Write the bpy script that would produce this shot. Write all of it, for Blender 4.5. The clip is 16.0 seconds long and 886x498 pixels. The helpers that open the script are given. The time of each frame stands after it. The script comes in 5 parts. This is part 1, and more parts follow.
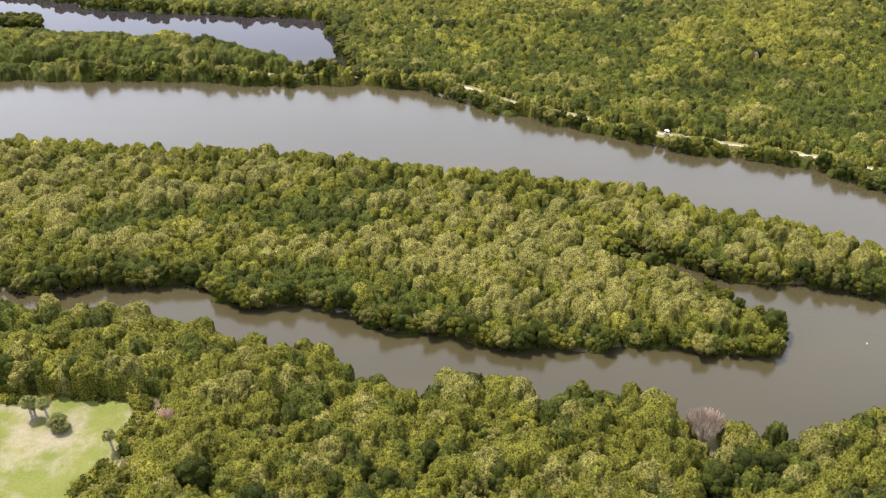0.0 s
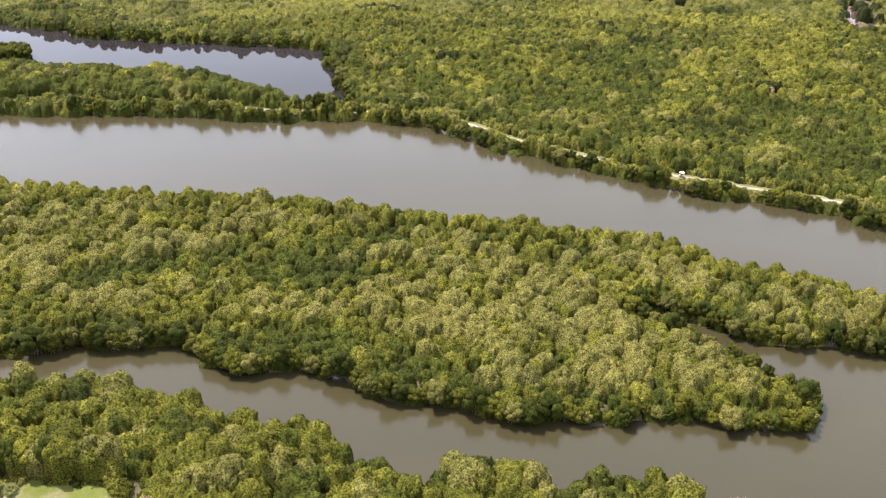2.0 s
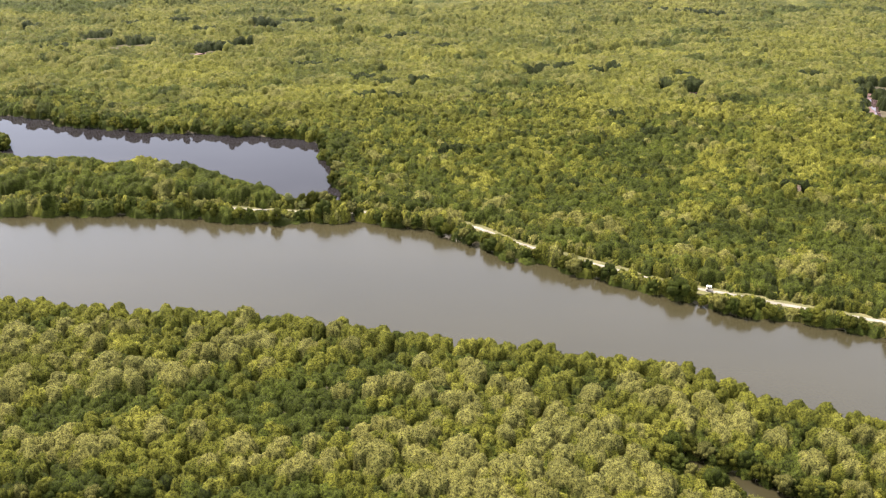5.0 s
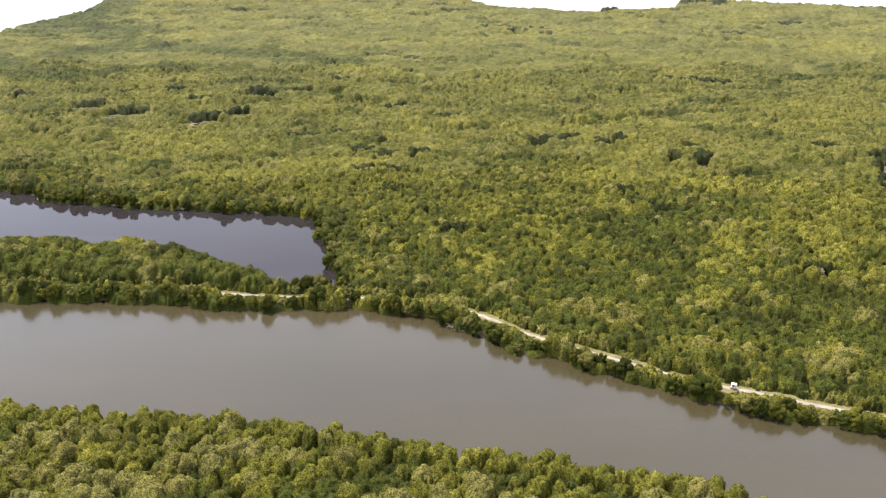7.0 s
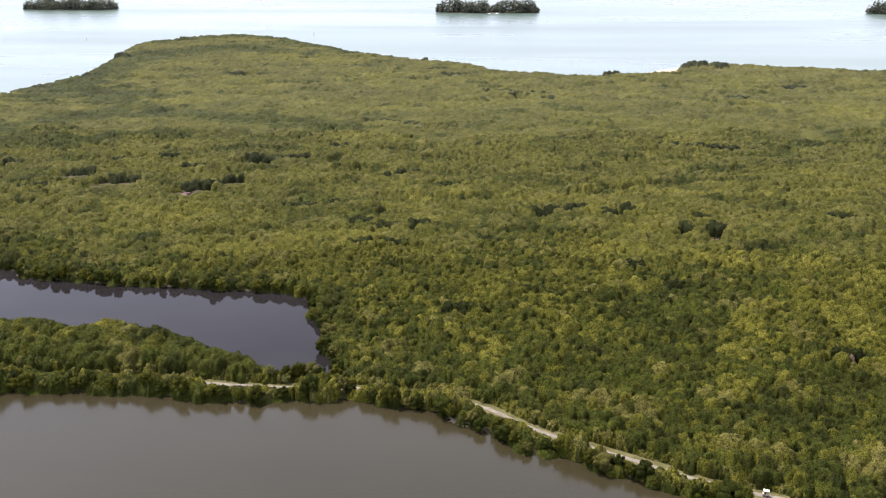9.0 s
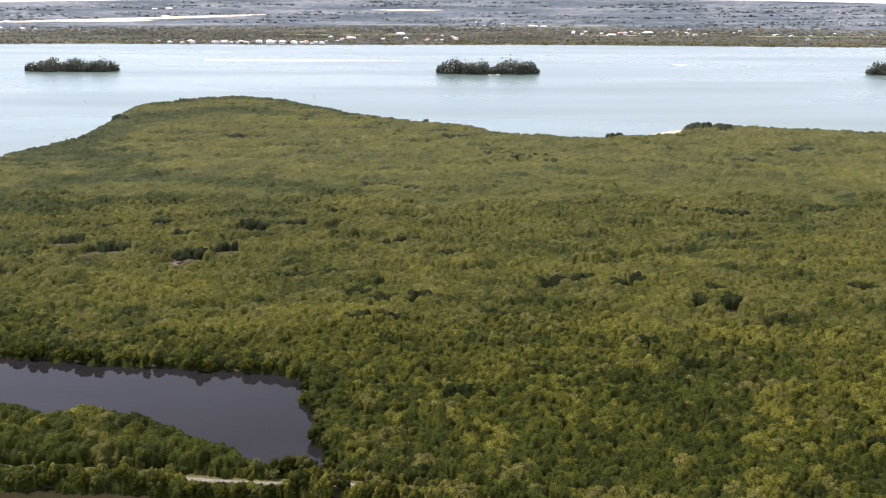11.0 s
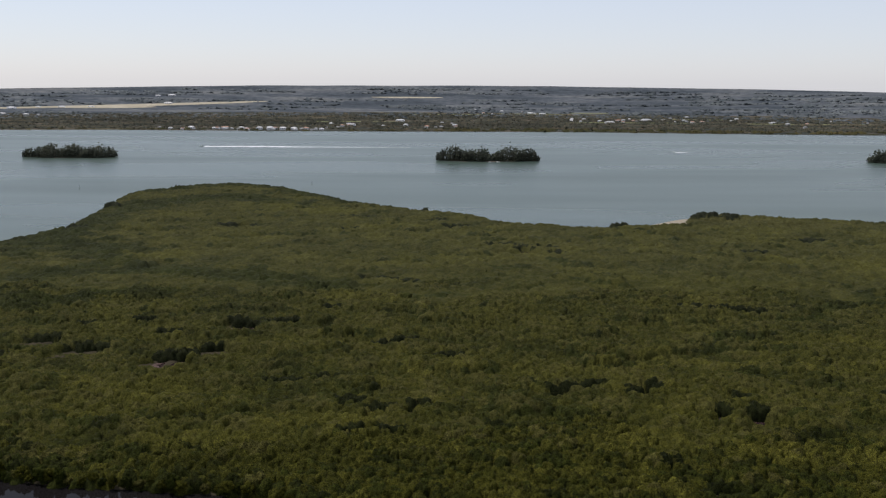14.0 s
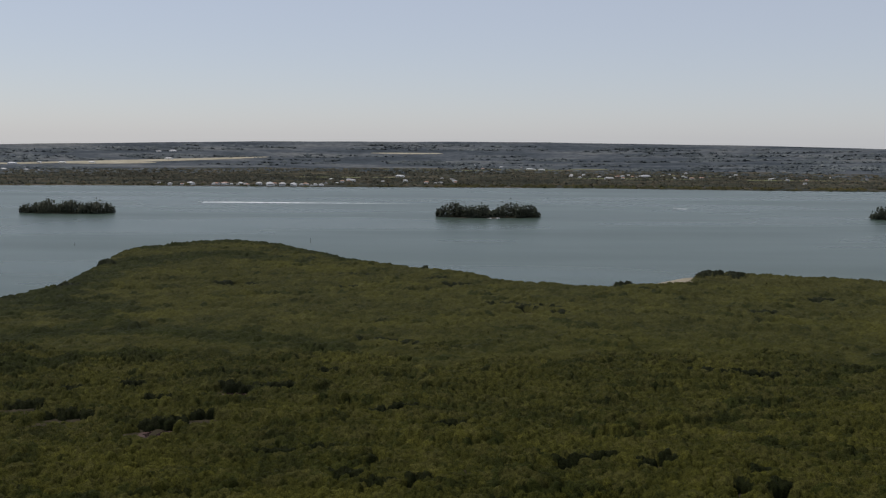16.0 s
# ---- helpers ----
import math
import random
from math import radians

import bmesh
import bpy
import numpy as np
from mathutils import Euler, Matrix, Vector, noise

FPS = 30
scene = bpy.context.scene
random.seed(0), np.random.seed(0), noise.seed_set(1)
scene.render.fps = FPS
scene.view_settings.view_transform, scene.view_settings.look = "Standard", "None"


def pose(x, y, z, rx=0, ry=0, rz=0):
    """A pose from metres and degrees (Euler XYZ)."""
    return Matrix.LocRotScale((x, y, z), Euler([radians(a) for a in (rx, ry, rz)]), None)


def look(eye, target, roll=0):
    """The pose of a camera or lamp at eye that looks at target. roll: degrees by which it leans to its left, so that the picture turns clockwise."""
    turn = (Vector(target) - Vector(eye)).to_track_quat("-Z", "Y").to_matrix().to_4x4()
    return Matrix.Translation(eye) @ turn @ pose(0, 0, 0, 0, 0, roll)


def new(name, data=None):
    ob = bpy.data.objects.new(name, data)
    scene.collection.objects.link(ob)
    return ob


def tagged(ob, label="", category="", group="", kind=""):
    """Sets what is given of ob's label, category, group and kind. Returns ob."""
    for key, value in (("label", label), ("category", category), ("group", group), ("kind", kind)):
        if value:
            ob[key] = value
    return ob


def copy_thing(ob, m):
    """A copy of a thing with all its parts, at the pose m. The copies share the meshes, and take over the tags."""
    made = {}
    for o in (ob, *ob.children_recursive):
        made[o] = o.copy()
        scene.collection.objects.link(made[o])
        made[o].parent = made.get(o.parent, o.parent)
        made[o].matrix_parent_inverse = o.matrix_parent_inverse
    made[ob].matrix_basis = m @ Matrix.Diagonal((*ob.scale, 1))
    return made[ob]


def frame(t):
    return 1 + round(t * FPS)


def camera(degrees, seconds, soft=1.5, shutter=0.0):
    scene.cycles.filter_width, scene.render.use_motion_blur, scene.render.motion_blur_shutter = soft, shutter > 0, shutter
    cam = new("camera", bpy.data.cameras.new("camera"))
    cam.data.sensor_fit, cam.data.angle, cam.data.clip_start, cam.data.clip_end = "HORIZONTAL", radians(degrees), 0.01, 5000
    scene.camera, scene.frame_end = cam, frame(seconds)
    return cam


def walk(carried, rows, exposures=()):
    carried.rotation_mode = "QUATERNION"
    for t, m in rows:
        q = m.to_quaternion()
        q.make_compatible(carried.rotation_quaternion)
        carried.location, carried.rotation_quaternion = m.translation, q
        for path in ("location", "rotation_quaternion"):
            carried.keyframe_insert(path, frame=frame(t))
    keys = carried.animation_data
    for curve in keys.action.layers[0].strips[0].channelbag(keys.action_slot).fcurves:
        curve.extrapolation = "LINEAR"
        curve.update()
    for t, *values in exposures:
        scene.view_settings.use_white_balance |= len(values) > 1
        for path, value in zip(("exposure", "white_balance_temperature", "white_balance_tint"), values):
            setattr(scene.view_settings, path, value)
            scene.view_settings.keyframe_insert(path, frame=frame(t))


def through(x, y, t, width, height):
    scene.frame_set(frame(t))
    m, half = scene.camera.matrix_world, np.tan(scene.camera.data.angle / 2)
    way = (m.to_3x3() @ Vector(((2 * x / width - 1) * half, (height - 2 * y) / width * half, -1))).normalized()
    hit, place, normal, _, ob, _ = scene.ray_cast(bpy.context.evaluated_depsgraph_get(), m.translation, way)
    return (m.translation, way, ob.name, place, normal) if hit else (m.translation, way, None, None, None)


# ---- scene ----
cam = camera(52.21, 16.0, 1.25)
# The flight: seconds, place, tilt up from straight down, turn to the left, lean
PATH = [
    (0, 4.12, -73.98, 116.81, 58.452, 0.143, -0.026),
    (0.5, 3.71, -69.83, 117.18, 58.590, 0.107, 0.026),
    (1, 3.32, -65.57, 117.51, 58.817, 0.076, 0.069),
    (1.5, 2.95, -61.24, 117.82, 59.052, 0.052, 0.062),
    (2, 2.61, -56.82, 118.10, 59.301, 0.038, 0.096),
    (2.5, 2.30, -52.32, 118.36, 59.633, 0.008, 0.102),
    (3, 2.01, -47.76, 118.60, 60.093, 0.002, 0.101),
    (3.5, 1.74, -43.14, 118.81, 60.719, -0.015, 0.110),
    (4, 1.49, -38.46, 119.00, 61.452, -0.031, 0.122),
    (4.5, 1.25, -33.74, 119.18, 62.361, -0.049, 0.212),
    (5, 1.03, -28.98, 119.34, 63.304, -0.060, 0.277),
    (5.5, 0.83, -24.19, 119.48, 64.234, -0.064, 0.299),
    (6, 0.64, -19.38, 119.61, 65.152, -0.064, 0.296),
    (6.5, 0.47, -14.54, 119.72, 66.056, -0.062, 0.286),
    (7, 0.30, -9.70, 119.82, 66.947, -0.059, 0.289),
    (7.5, 0.15, -4.85, 119.92, 67.833, -0.058, 0.305),
    (8, 0.00, 0.00, 120.00, 68.749, -0.056, 0.289),
    (8.5, -0.14, 4.84, 120.08, 69.669, -0.051, 0.283),
    (9, -0.28, 9.66, 120.15, 70.576, -0.049, 0.268),
    (9.5, -0.41, 14.45, 120.22, 71.483, -0.041, 0.244),
    (10, -0.54, 19.21, 120.28, 72.391, -0.028, 0.219),
    (10.5, -0.67, 23.94, 120.34, 73.297, -0.016, 0.202),
    (11, -0.79, 28.62, 120.40, 74.196, -0.010, 0.201),
    (11.5, -0.92, 33.25, 120.47, 75.085, -0.014, 0.224),
    (12, -1.06, 37.82, 120.54, 75.963, -0.032, 0.261),
    (12.5, -1.20, 42.32, 120.61, 76.844, -0.047, 0.270),
    (13, -1.34, 46.75, 120.68, 77.728, -0.040, 0.316),
    (13.5, -1.49, 51.10, 120.77, 78.606, -0.051, 0.351),
    (14, -1.65, 55.37, 120.86, 79.478, -0.065, 0.367),
    (14.5, -1.82, 59.53, 120.97, 80.355, -0.077, 0.396),
    (15, -2.01, 63.60, 121.08, 81.240, -0.074, 0.421),
    (15.5, -2.20, 67.56, 121.21, 82.090, -0.070, 0.440),
    (16, -2.41, 71.40, 121.35, 82.949, -0.082, 0.435),
]
# The camera's own exposure and white balance, which follow the brightening sky
LIGHT = [(0, 2.06, 6600, 16), (4, 2.14, 6600, 16), (8, 1.6, 6550, 20), (9, 1.22, 6450, 21), (11.5, 0.7, 6280, 20), (12, 0.32, 6260, 19), (12.5, 0.0, 6260, 18), (14, -0.67, 6280, 16), (16, -1.09, 6280, 14)]
walk(cam, [(t, pose(x, y, z, tilt, 0, turn) @ pose(0, 0, 0, 0, 0, lean)) for t, x, y, z, tilt, turn, lean in PATH], LIGHT)

# ---------------------------------------------------------------- light
world = bpy.data.worlds.new("sky")
scene.world = world
world.use_nodes = True
wn = world.node_tree
wn.nodes.clear()
sky = wn.nodes.new("ShaderNodeTexSky")
sky.sky_type = "NISHITA"
sky.sun_disc = False
SUN_UP, SUN_ROUND = radians(62), radians(-50)      # height, and turn from +y towards +x
sky.sun_elevation, sky.sun_rotation = SUN_UP, SUN_ROUND
sky.air_density, sky.dust_density, sky.ozone_density = 0.9, 0.5, 2.0
bg = wn.nodes.new("ShaderNodeBackground")
bg.inputs["Strength"].default_value = 0.115
wo = wn.nodes.new("ShaderNodeOutputWorld")
haze = wn.nodes.new("ShaderNodeMix")          # thin white haze over the whole sky
haze.data_type = "RGBA"
haze.inputs[0].default_value, haze.inputs[7].default_value = 0.34, (17.9, 18.5, 19.3, 1)
wn.links.new(sky.outputs[0], haze.inputs[6])
wn.links.new(haze.outputs[2], bg.inputs["Color"])
wn.links.new(bg.outputs[0], wo.inputs["Surface"])

sun_data = bpy.data.lights.new("sun", "SUN")
sun_data.energy, sun_data.angle, sun_data.color = 5.0, radians(0.53), (1.0, 0.95, 0.86)
sun = new("sun", sun_data)
to_sun = Vector((math.sin(SUN_ROUND) * math.cos(SUN_UP), math.cos(SUN_ROUND) * math.cos(SUN_UP), math.sin(SUN_UP)))
sun.matrix_world = look(to_sun * 300, (0, 0, 0))


# ---------------------------------------------------------------- materials
def material(name, rough=0.7, spec=0.3):
    m = bpy.data.materials.new(name)
    m.use_nodes = True
    b = m.node_tree.nodes["Principled BSDF"]
    b.inputs["Roughness"].default_value = rough
    b.inputs["Specular IOR Level"].default_value = spec
    return m, m.node_tree.nodes, m.node_tree.links, b


def noise_node(nodes, links, scale, detail=4.0, rough=0.55, stretch=None):
    coord = nodes.new("ShaderNodeNewGeometry")
    n = nodes.new("ShaderNodeTexNoise")
    n.inputs["Scale"].default_value, n.inputs["Detail"].default_value, n.inputs["Roughness"].default_value = scale, detail, rough
    out = coord.outputs["Position"]
    if stretch:
        mp = nodes.new("ShaderNodeMapping")
        mp.inputs["Scale"].default_value = stretch
        links.new(out, mp.inputs["Vector"])
        out = mp.outputs[0]
    links.new(out, n.inputs["Vector"])
    return n.outputs[0]


def ramp(nodes, links, source, stops):
    r = nodes.new("ShaderNodeValToRGB")
    while len(r.color_ramp.elements) < len(stops):
        r.color_ramp.elements.new(0.5)
    for e, (p, c) in zip(r.color_ramp.elements, stops):
        e.position, e.color = p, (*c, 1)
    links.new(source, r.inputs[0])
    return r.outputs[0]


def mix(nodes, links, fac, a, b, mode="MIX"):
    m = nodes.new("ShaderNodeMix")
    m.data_type, m.blend_type = "RGBA", mode
    for sock, v in ((m.inputs[0], fac), (m.inputs[6], a), (m.inputs[7], b)):
        if isinstance(v, (int, float)):
            sock.default_value = v
        elif isinstance(v, tuple):
            sock.default_value = (*v, 1)
        else:
            links.new(v, sock)
    return m.outputs[2]


def bump(nodes, links, b, height, strength, distance):
    n = nodes.new("ShaderNodeBump")
    n.inputs["Strength"].default_value, n.inputs["Distance"].default_value = strength, distance
    links.new(height, n.inputs["Height"])
    links.new(n.outputs[0], b.inputs["Normal"])


def two_tone(name, a, b, scale, rough=0.75, spec=0.25, relief=0.0, metal=0.0):
    """A surface that wanders between two colours at a coarse and a fine scale."""
    m, nodes, links, bs = material(name, rough, spec)
    bs.inputs["Metallic"].default_value = metal
    coarse, fine = noise_node(nodes, links, scale), noise_node(nodes, links, scale * 9, 3)
    c = ramp(nodes, links, coarse, ((0.32, a), (0.68, b)))
    f = ramp(nodes, links, fine, ((0.25, (0.72, 0.72, 0.72)), (0.75, (1.15, 1.15, 1.15))))
    links.new(mix(nodes, links, 1.0, c, f, "MULTIPLY"), bs.inputs["Base Color"])
    if relief:
        bump(nodes, links, bs, fine, 0.6, relief)
    return m


def foliage(name, young, old, through=0.06, patch=0.045, leaf=3.6, grain=1.0):
    """Leaves: each tree takes its own shade between two, each spray of leaves a little of its own, and some light comes through."""
    m, nodes, links, bs = material(name, 0.85, 0.04)
    tint = nodes.new("ShaderNodeAttribute")
    tint.attribute_name = "tint"
    geo = nodes.new("ShaderNodeNewGeometry")
    c = mix(nodes, links, tint.outputs["Fac"], old, young)
    spray = ramp(nodes, links, geo.outputs["Random Per Island"], ((0.0, (0.86, 0.87, 0.86)), (0.6, (1.0, 1.0, 1.0)), (1.0, (1.14, 1.12, 1.05))))
    c = mix(nodes, links, 1.0, c, spray, "MULTIPLY")
    for scale, less, more in ((patch * 1.6, 0.76, 1.22), (patch * 0.28, 0.68, 1.30)):
        wide = ramp(nodes, links, noise_node(nodes, links, scale, 3), ((0.36, (less, less * 1.03, less)), (0.64, (more, more * 0.98, more * 0.93))))
        c = mix(nodes, links, 1.0, c, wide, "MULTIPLY")
    # low noise darkens the colour like shaded gaps between leaves
    leafy = noise_node(nodes, links, leaf, 3, 0.7)
    c = mix(nodes, links, 1.0, c, ramp(nodes, links, leafy, ((0.36, (1 - 0.8 * grain, 1 - 0.79 * grain, 1 - 0.8 * grain)), (0.54, (1.0, 1.0, 1.0)), (0.68, (1 + 0.7 * grain, 1 + 0.6 * grain, 1 + 0.45 * grain)))), "MULTIPLY")
    bump(nodes, links, bs, leafy, grain, 0.8 / leaf)
    links.new(c, bs.inputs["Base Color"])
    tr = nodes.new("ShaderNodeBsdfTranslucent")
    links.new(c, tr.inputs["Color"])
    ms = nodes.new("ShaderNodeMixShader")
    ms.inputs[0].default_value = through
    links.new(bs.outputs[0], ms.inputs[1])
    links.new(tr.outputs[0], ms.inputs[2])
    links.new(ms.outputs[0], nodes["Material Output"].inputs["Surface"])
    return m


def water(name, a, b, rough, ripple, scale, ior=1.33):
    m, nodes, links, bs = material(name, rough, 0.5)
    bs.inputs["IOR"].default_value = ior
    c = ramp(nodes, links, noise_node(nodes, links, 0.012, 3, stretch=(1, 2.5, 1)), ((0.35, a), (0.65, b)))
    links.new(c, bs.inputs["Base Color"])
    streak = ramp(nodes, links, noise_node(nodes, links, 0.004, 2, 0.5, stretch=(0.35, 1.6, 1)), ((0.35, (rough * 0.9,) * 3), (0.7, (rough * 1.15,) * 3)))
    links.new(streak, bs.inputs["Roughness"])
    bump(nodes, links, bs, noise_node(nodes, links, scale, 3), 0.5, ripple)
    return m


DEEP = ((0.025, 0.031, 0.0042), (0.010, 0.013, 0.002))
MID = ((0.049, 0.049, 0.0065), (0.028, 0.030, 0.004))
OLIVE = ((0.068, 0.064, 0.018), (0.046, 0.044, 0.011))
YELLOW = ((0.076, 0.073, 0.012), (0.053, 0.053, 0.008))
LEAF_DEEP = foliage("deep_green_leaves", *DEEP)
LEAF_MID = foliage("green_leaves", *MID)
LEAF_OLIVE = foliage("pale_olive_leaves", *OLIVE)
LEAF_YELLOW = foliage("yellow_green_leaves", *YELLOW)
SPECIES = np.array([DEEP, MID, OLIVE, YELLOW])


def leaf_roof(name, leaf, grain, relief, crisp=1.0, through=0.05):
    """The closed roof of a mangrove stand: each crown's own leaf colour, broken by patches, clusters, single leaves and
    painted gap shade.
    """
    m, nodes, links, bs = material(name, 0.85, 0.05)
    at = nodes.new("ShaderNodeAttribute")
    at.attribute_name = "leaf"
    c = at.outputs["Color"]
    for scale, less, more in ((0.055, 0.88, 1.12), (leaf * 0.22, 1 - 0.25 * grain, 1 + 0.25 * grain)):
        wide = ramp(nodes, links, noise_node(nodes, links, scale, 3), ((0.34, (less, less * 1.02, less)), (0.66, (more, more * 0.985, more * 0.94))))
        c = mix(nodes, links, 1.0, c, wide, "MULTIPLY")
    # leaf-scale noise: its dark end paints the shade between leaf clusters
    leafy = noise_node(nodes, links, leaf, 3, 0.7)
    lo, hi = 1 - 0.85 * grain, 1 + 0.75 * grain
    c = mix(nodes, links, 1.0, c, ramp(nodes, links, leafy, ((0.51 - 0.15 / crisp, (lo, lo, lo)), (0.51, (1.0, 1.0, 1.0)), (0.51 + 0.19 / crisp, (hi, hi * 0.97, hi * 0.88)))), "MULTIPLY")
    bump(nodes, links, bs, leafy, relief, 0.7 / leaf)
    links.new(c, bs.inputs["Base Color"])
    tr = nodes.new("ShaderNodeBsdfTranslucent")
    links.new(c, tr.inputs["Color"])
    ms = nodes.new("ShaderNodeMixShader")
    ms.inputs[0].default_value = through
    links.new(bs.outputs[0], ms.inputs[1])
    links.new(tr.outputs[0], ms.inputs[2])
    links.new(ms.outputs[0], nodes["Material Output"].inputs["Surface"])
    return m


ROOF_NEAR = leaf_roof("mangrove_leaves", 2.9, 0.85, 1.0, 1.4)
ROOF_MID = leaf_roof("mangrove_roof_leaves", 2.0, 0.6, 0.7, 1.2)
ROOF_FAR = leaf_roof("far_mangrove_roof_leaves", 1.0, 0.35, 0.5)
# distant woods: haze put into the leaf colour as grey and blue
LEAF_FAR = foliage("haze_greyed_woods", (0.082, 0.070, 0.052), (0.044, 0.048, 0.040), 0.1, 0.006, 0.1, 0.15)
LEAF_HAZE = foliage("haze_blue_distant_woods", (0.100, 0.113, 0.128), (0.066, 0.078, 0.092), 0.1, 0.003, 0.05, 0.1)
LEAF_SCRUB = foliage("brownish_olive_shore_scrub", (0.066, 0.056, 0.024), (0.036, 0.038, 0.018), 0.1, 0.008, 0.1, 0.2)
# needles lightened and greyed to carry the haze over the lagoon
LEAF_PINE = foliage("haze_greyed_pine_needles", (0.084, 0.090, 0.070), (0.050, 0.058, 0.048), 0.1, 0.01, 1.0, 0.5)
LEAF_DRY = foliage("dry_pinkish_twigs", (0.44, 0.32, 0.27), (0.34, 0.25, 0.21), 0.1, 0.2, 3.6, 0.3)
LEAF_PALM = foliage("palm_fronds", (0.098, 0.100, 0.032), (0.056, 0.060, 0.020), 0.15, 0.3, 3.6, 0.4)
LEAVES = (LEAF_DEEP, LEAF_MID, LEAF_OLIVE, LEAF_YELLOW)
BARK = two_tone("grey_brown_bark", (0.10, 0.08, 0.06), (0.20, 0.17, 0.13), 2.0, 0.9, 0.1, 0.02)
PALM_BARK = two_tone("grey_palm_bark", (0.12, 0.10, 0.08), (0.24, 0.21, 0.17), 3.0, 0.9, 0.1, 0.02)
MUD = two_tone("dark_mud_and_leaf_litter", (0.020, 0.018, 0.010), (0.055, 0.045, 0.026), 0.25, 0.95, 0.1, 0.05)
WATER_RIVER = water("muddy_river_water", (0.0160, 0.0138, 0.0066), (0.0192, 0.0164, 0.0080), 0.18, 0.02, 1.3, 1.27)
WATER_POND = water("dark_still_water", (0.008, 0.007, 0.007), (0.011, 0.010, 0.010), 0.03, 0.002, 0.8, 1.14)
WATER_BAY = water("grey_green_bay_water", (0.045, 0.069, 0.054), (0.052, 0.076, 0.059), 0.28, 0.06, 0.5, 1.22)
WATER_POOL = water("tea_brown_pool_water", (0.026, 0.017, 0.016), (0.034, 0.022, 0.021), 0.03, 0.002, 0.8, 1.2)
RED_MUD = two_tone("red_brown_wet_mud", (0.042, 0.019, 0.014), (0.066, 0.032, 0.024), 0.5, 0.6, 0.3)
SHELL = two_tone("pale_crushed_shell", (0.095, 0.085, 0.066), (0.145, 0.130, 0.104), 0.5, 0.9, 0.2, 0.02)
SAND = two_tone("pale_sand", (0.24, 0.21, 0.15), (0.32, 0.28, 0.21), 0.08, 0.95, 0.1)
VERGE = two_tone("dry_verge_grass", (0.048, 0.048, 0.016), (0.088, 0.078, 0.033), 0.6, 0.95, 0.1, 0.05)


def patchwork(name, dark, mid, pale, fallow):
    """Woods, scrub and clearings seen from far off: patches of a few hundred metres broken by groves and single trees."""
    m, nodes, links, bs = material(name, 0.95, 0.05)
    wide = ramp(nodes, links, noise_node(nodes, links, 0.0035, 5, 0.62, stretch=(0.55, 1.25, 1)), ((0.40, dark), (0.48, mid), (0.55, pale), (0.63, fallow)))
    grove = ramp(nodes, links, noise_node(nodes, links, 0.03, 4, 0.65), ((0.34, (0.62, 0.64, 0.66)), (0.66, (1.3, 1.28, 1.25))))
    links.new(mix(nodes, links, 1.0, wide, grove, "MULTIPLY"), bs.inputs["Base Color"])
    return m


FAR_GROUND = patchwork("grey_olive_scrubland", (0.026, 0.031, 0.026), (0.042, 0.044, 0.034), (0.066, 0.055, 0.040), (0.088, 0.078, 0.048))
# far woods with the distance haze mixed into the ground colour
FAR_HAZE = patchwork("haze_blue_far_ground", (0.044, 0.053, 0.061), (0.064, 0.074, 0.083), (0.086, 0.095, 0.102), (0.118, 0.123, 0.122))
WHITE = two_tone("white_paint", (0.70, 0.70, 0.68), (0.82, 0.81, 0.79), 0.6, 0.5, 0.4)
CONCRETE = two_tone("weathered_concrete", (0.34, 0.33, 0.30), (0.50, 0.48, 0.44), 1.2, 0.9, 0.2, 0.01)
BLACK = two_tone("black_rubber", (0.015, 0.015, 0.015), (0.03, 0.03, 0.03), 3.0, 0.8, 0.2)
CART_RED = two_tone("faded_tan_panel", (0.26, 0.22, 0.17), (0.34, 0.29, 0.22), 1.0, 0.4, 0.5)
STEEL = two_tone("galvanised_steel", (0.40, 0.41, 0.42), (0.55, 0.56, 0.57), 2.0, 0.4, 0.5, 0, 0.8)


# ---------------------------------------------------------------- plan of the shores
def smooth(points, steps=5, wander=0.0, seed=0):
    """A rounded line through the points, with a little wandering."""
    p = np.array(points, float)
    p = np.vstack([2 * p[0] - p[1], p, 2 * p[-1] - p[-2]])
    u = np.linspace(0, 1, steps, endpoint=False)[:, None]
    rows = []
    for a, b, c, d in zip(p, p[1:], p[2:], p[3:]):
        rows.append(0.5 * (2 * b + (c - a) * u + (2 * a - 5 * b + 4 * c - d) * u ** 2 + (3 * b - a - 3 * c + d) * u ** 3))
    line = np.vstack(rows + [p[-2:-1]])
    if wander:
        r = np.random.RandomState(seed)
        line[1:-1] += r.normal(0, wander, line[1:-1].shape)
    return line


def inside(poly, xy):
    x, y = xy[:, 0], xy[:, 1]
    hit = np.zeros(len(xy), bool)
    for (x0, y0), (x1, y1) in zip(poly, np.roll(poly, -1, 0)):
        if y0 != y1:
            hit ^= ((y0 > y) != (y1 > y)) & (x < (x1 - x0) * (y - y0) / (y1 - y0) + x0)
    return hit


def away(line, xy):
    """Distance of points from a line of straight pieces."""
    best = np.full(len(xy), 1e9)
    for a, b in zip(line, line[1:]):
        d = b - a
        u = np.clip(((xy - a) @ d) / max(d @ d, 1e-9), 0, 1)
        best = np.minimum(best, np.hypot(*(xy - a - u[:, None] * d).T))
    return best


def ripple_noise(xy, size, seed):
    """Smooth noise of about -1 to 1, with lumps of that size."""
    r = np.random.RandomState(seed)
    total = np.zeros(len(xy))
    for k in range(7):
        ang, ph, s = r.uniform(0, 6.283), r.uniform(0, 6.283), r.uniform(0.7, 1.9)
        total += np.sin((xy[:, 0] * np.cos(ang) + xy[:, 1] * np.sin(ang)) * 6.283 * s / (size * 2.2) + ph)
    return total / 3.0


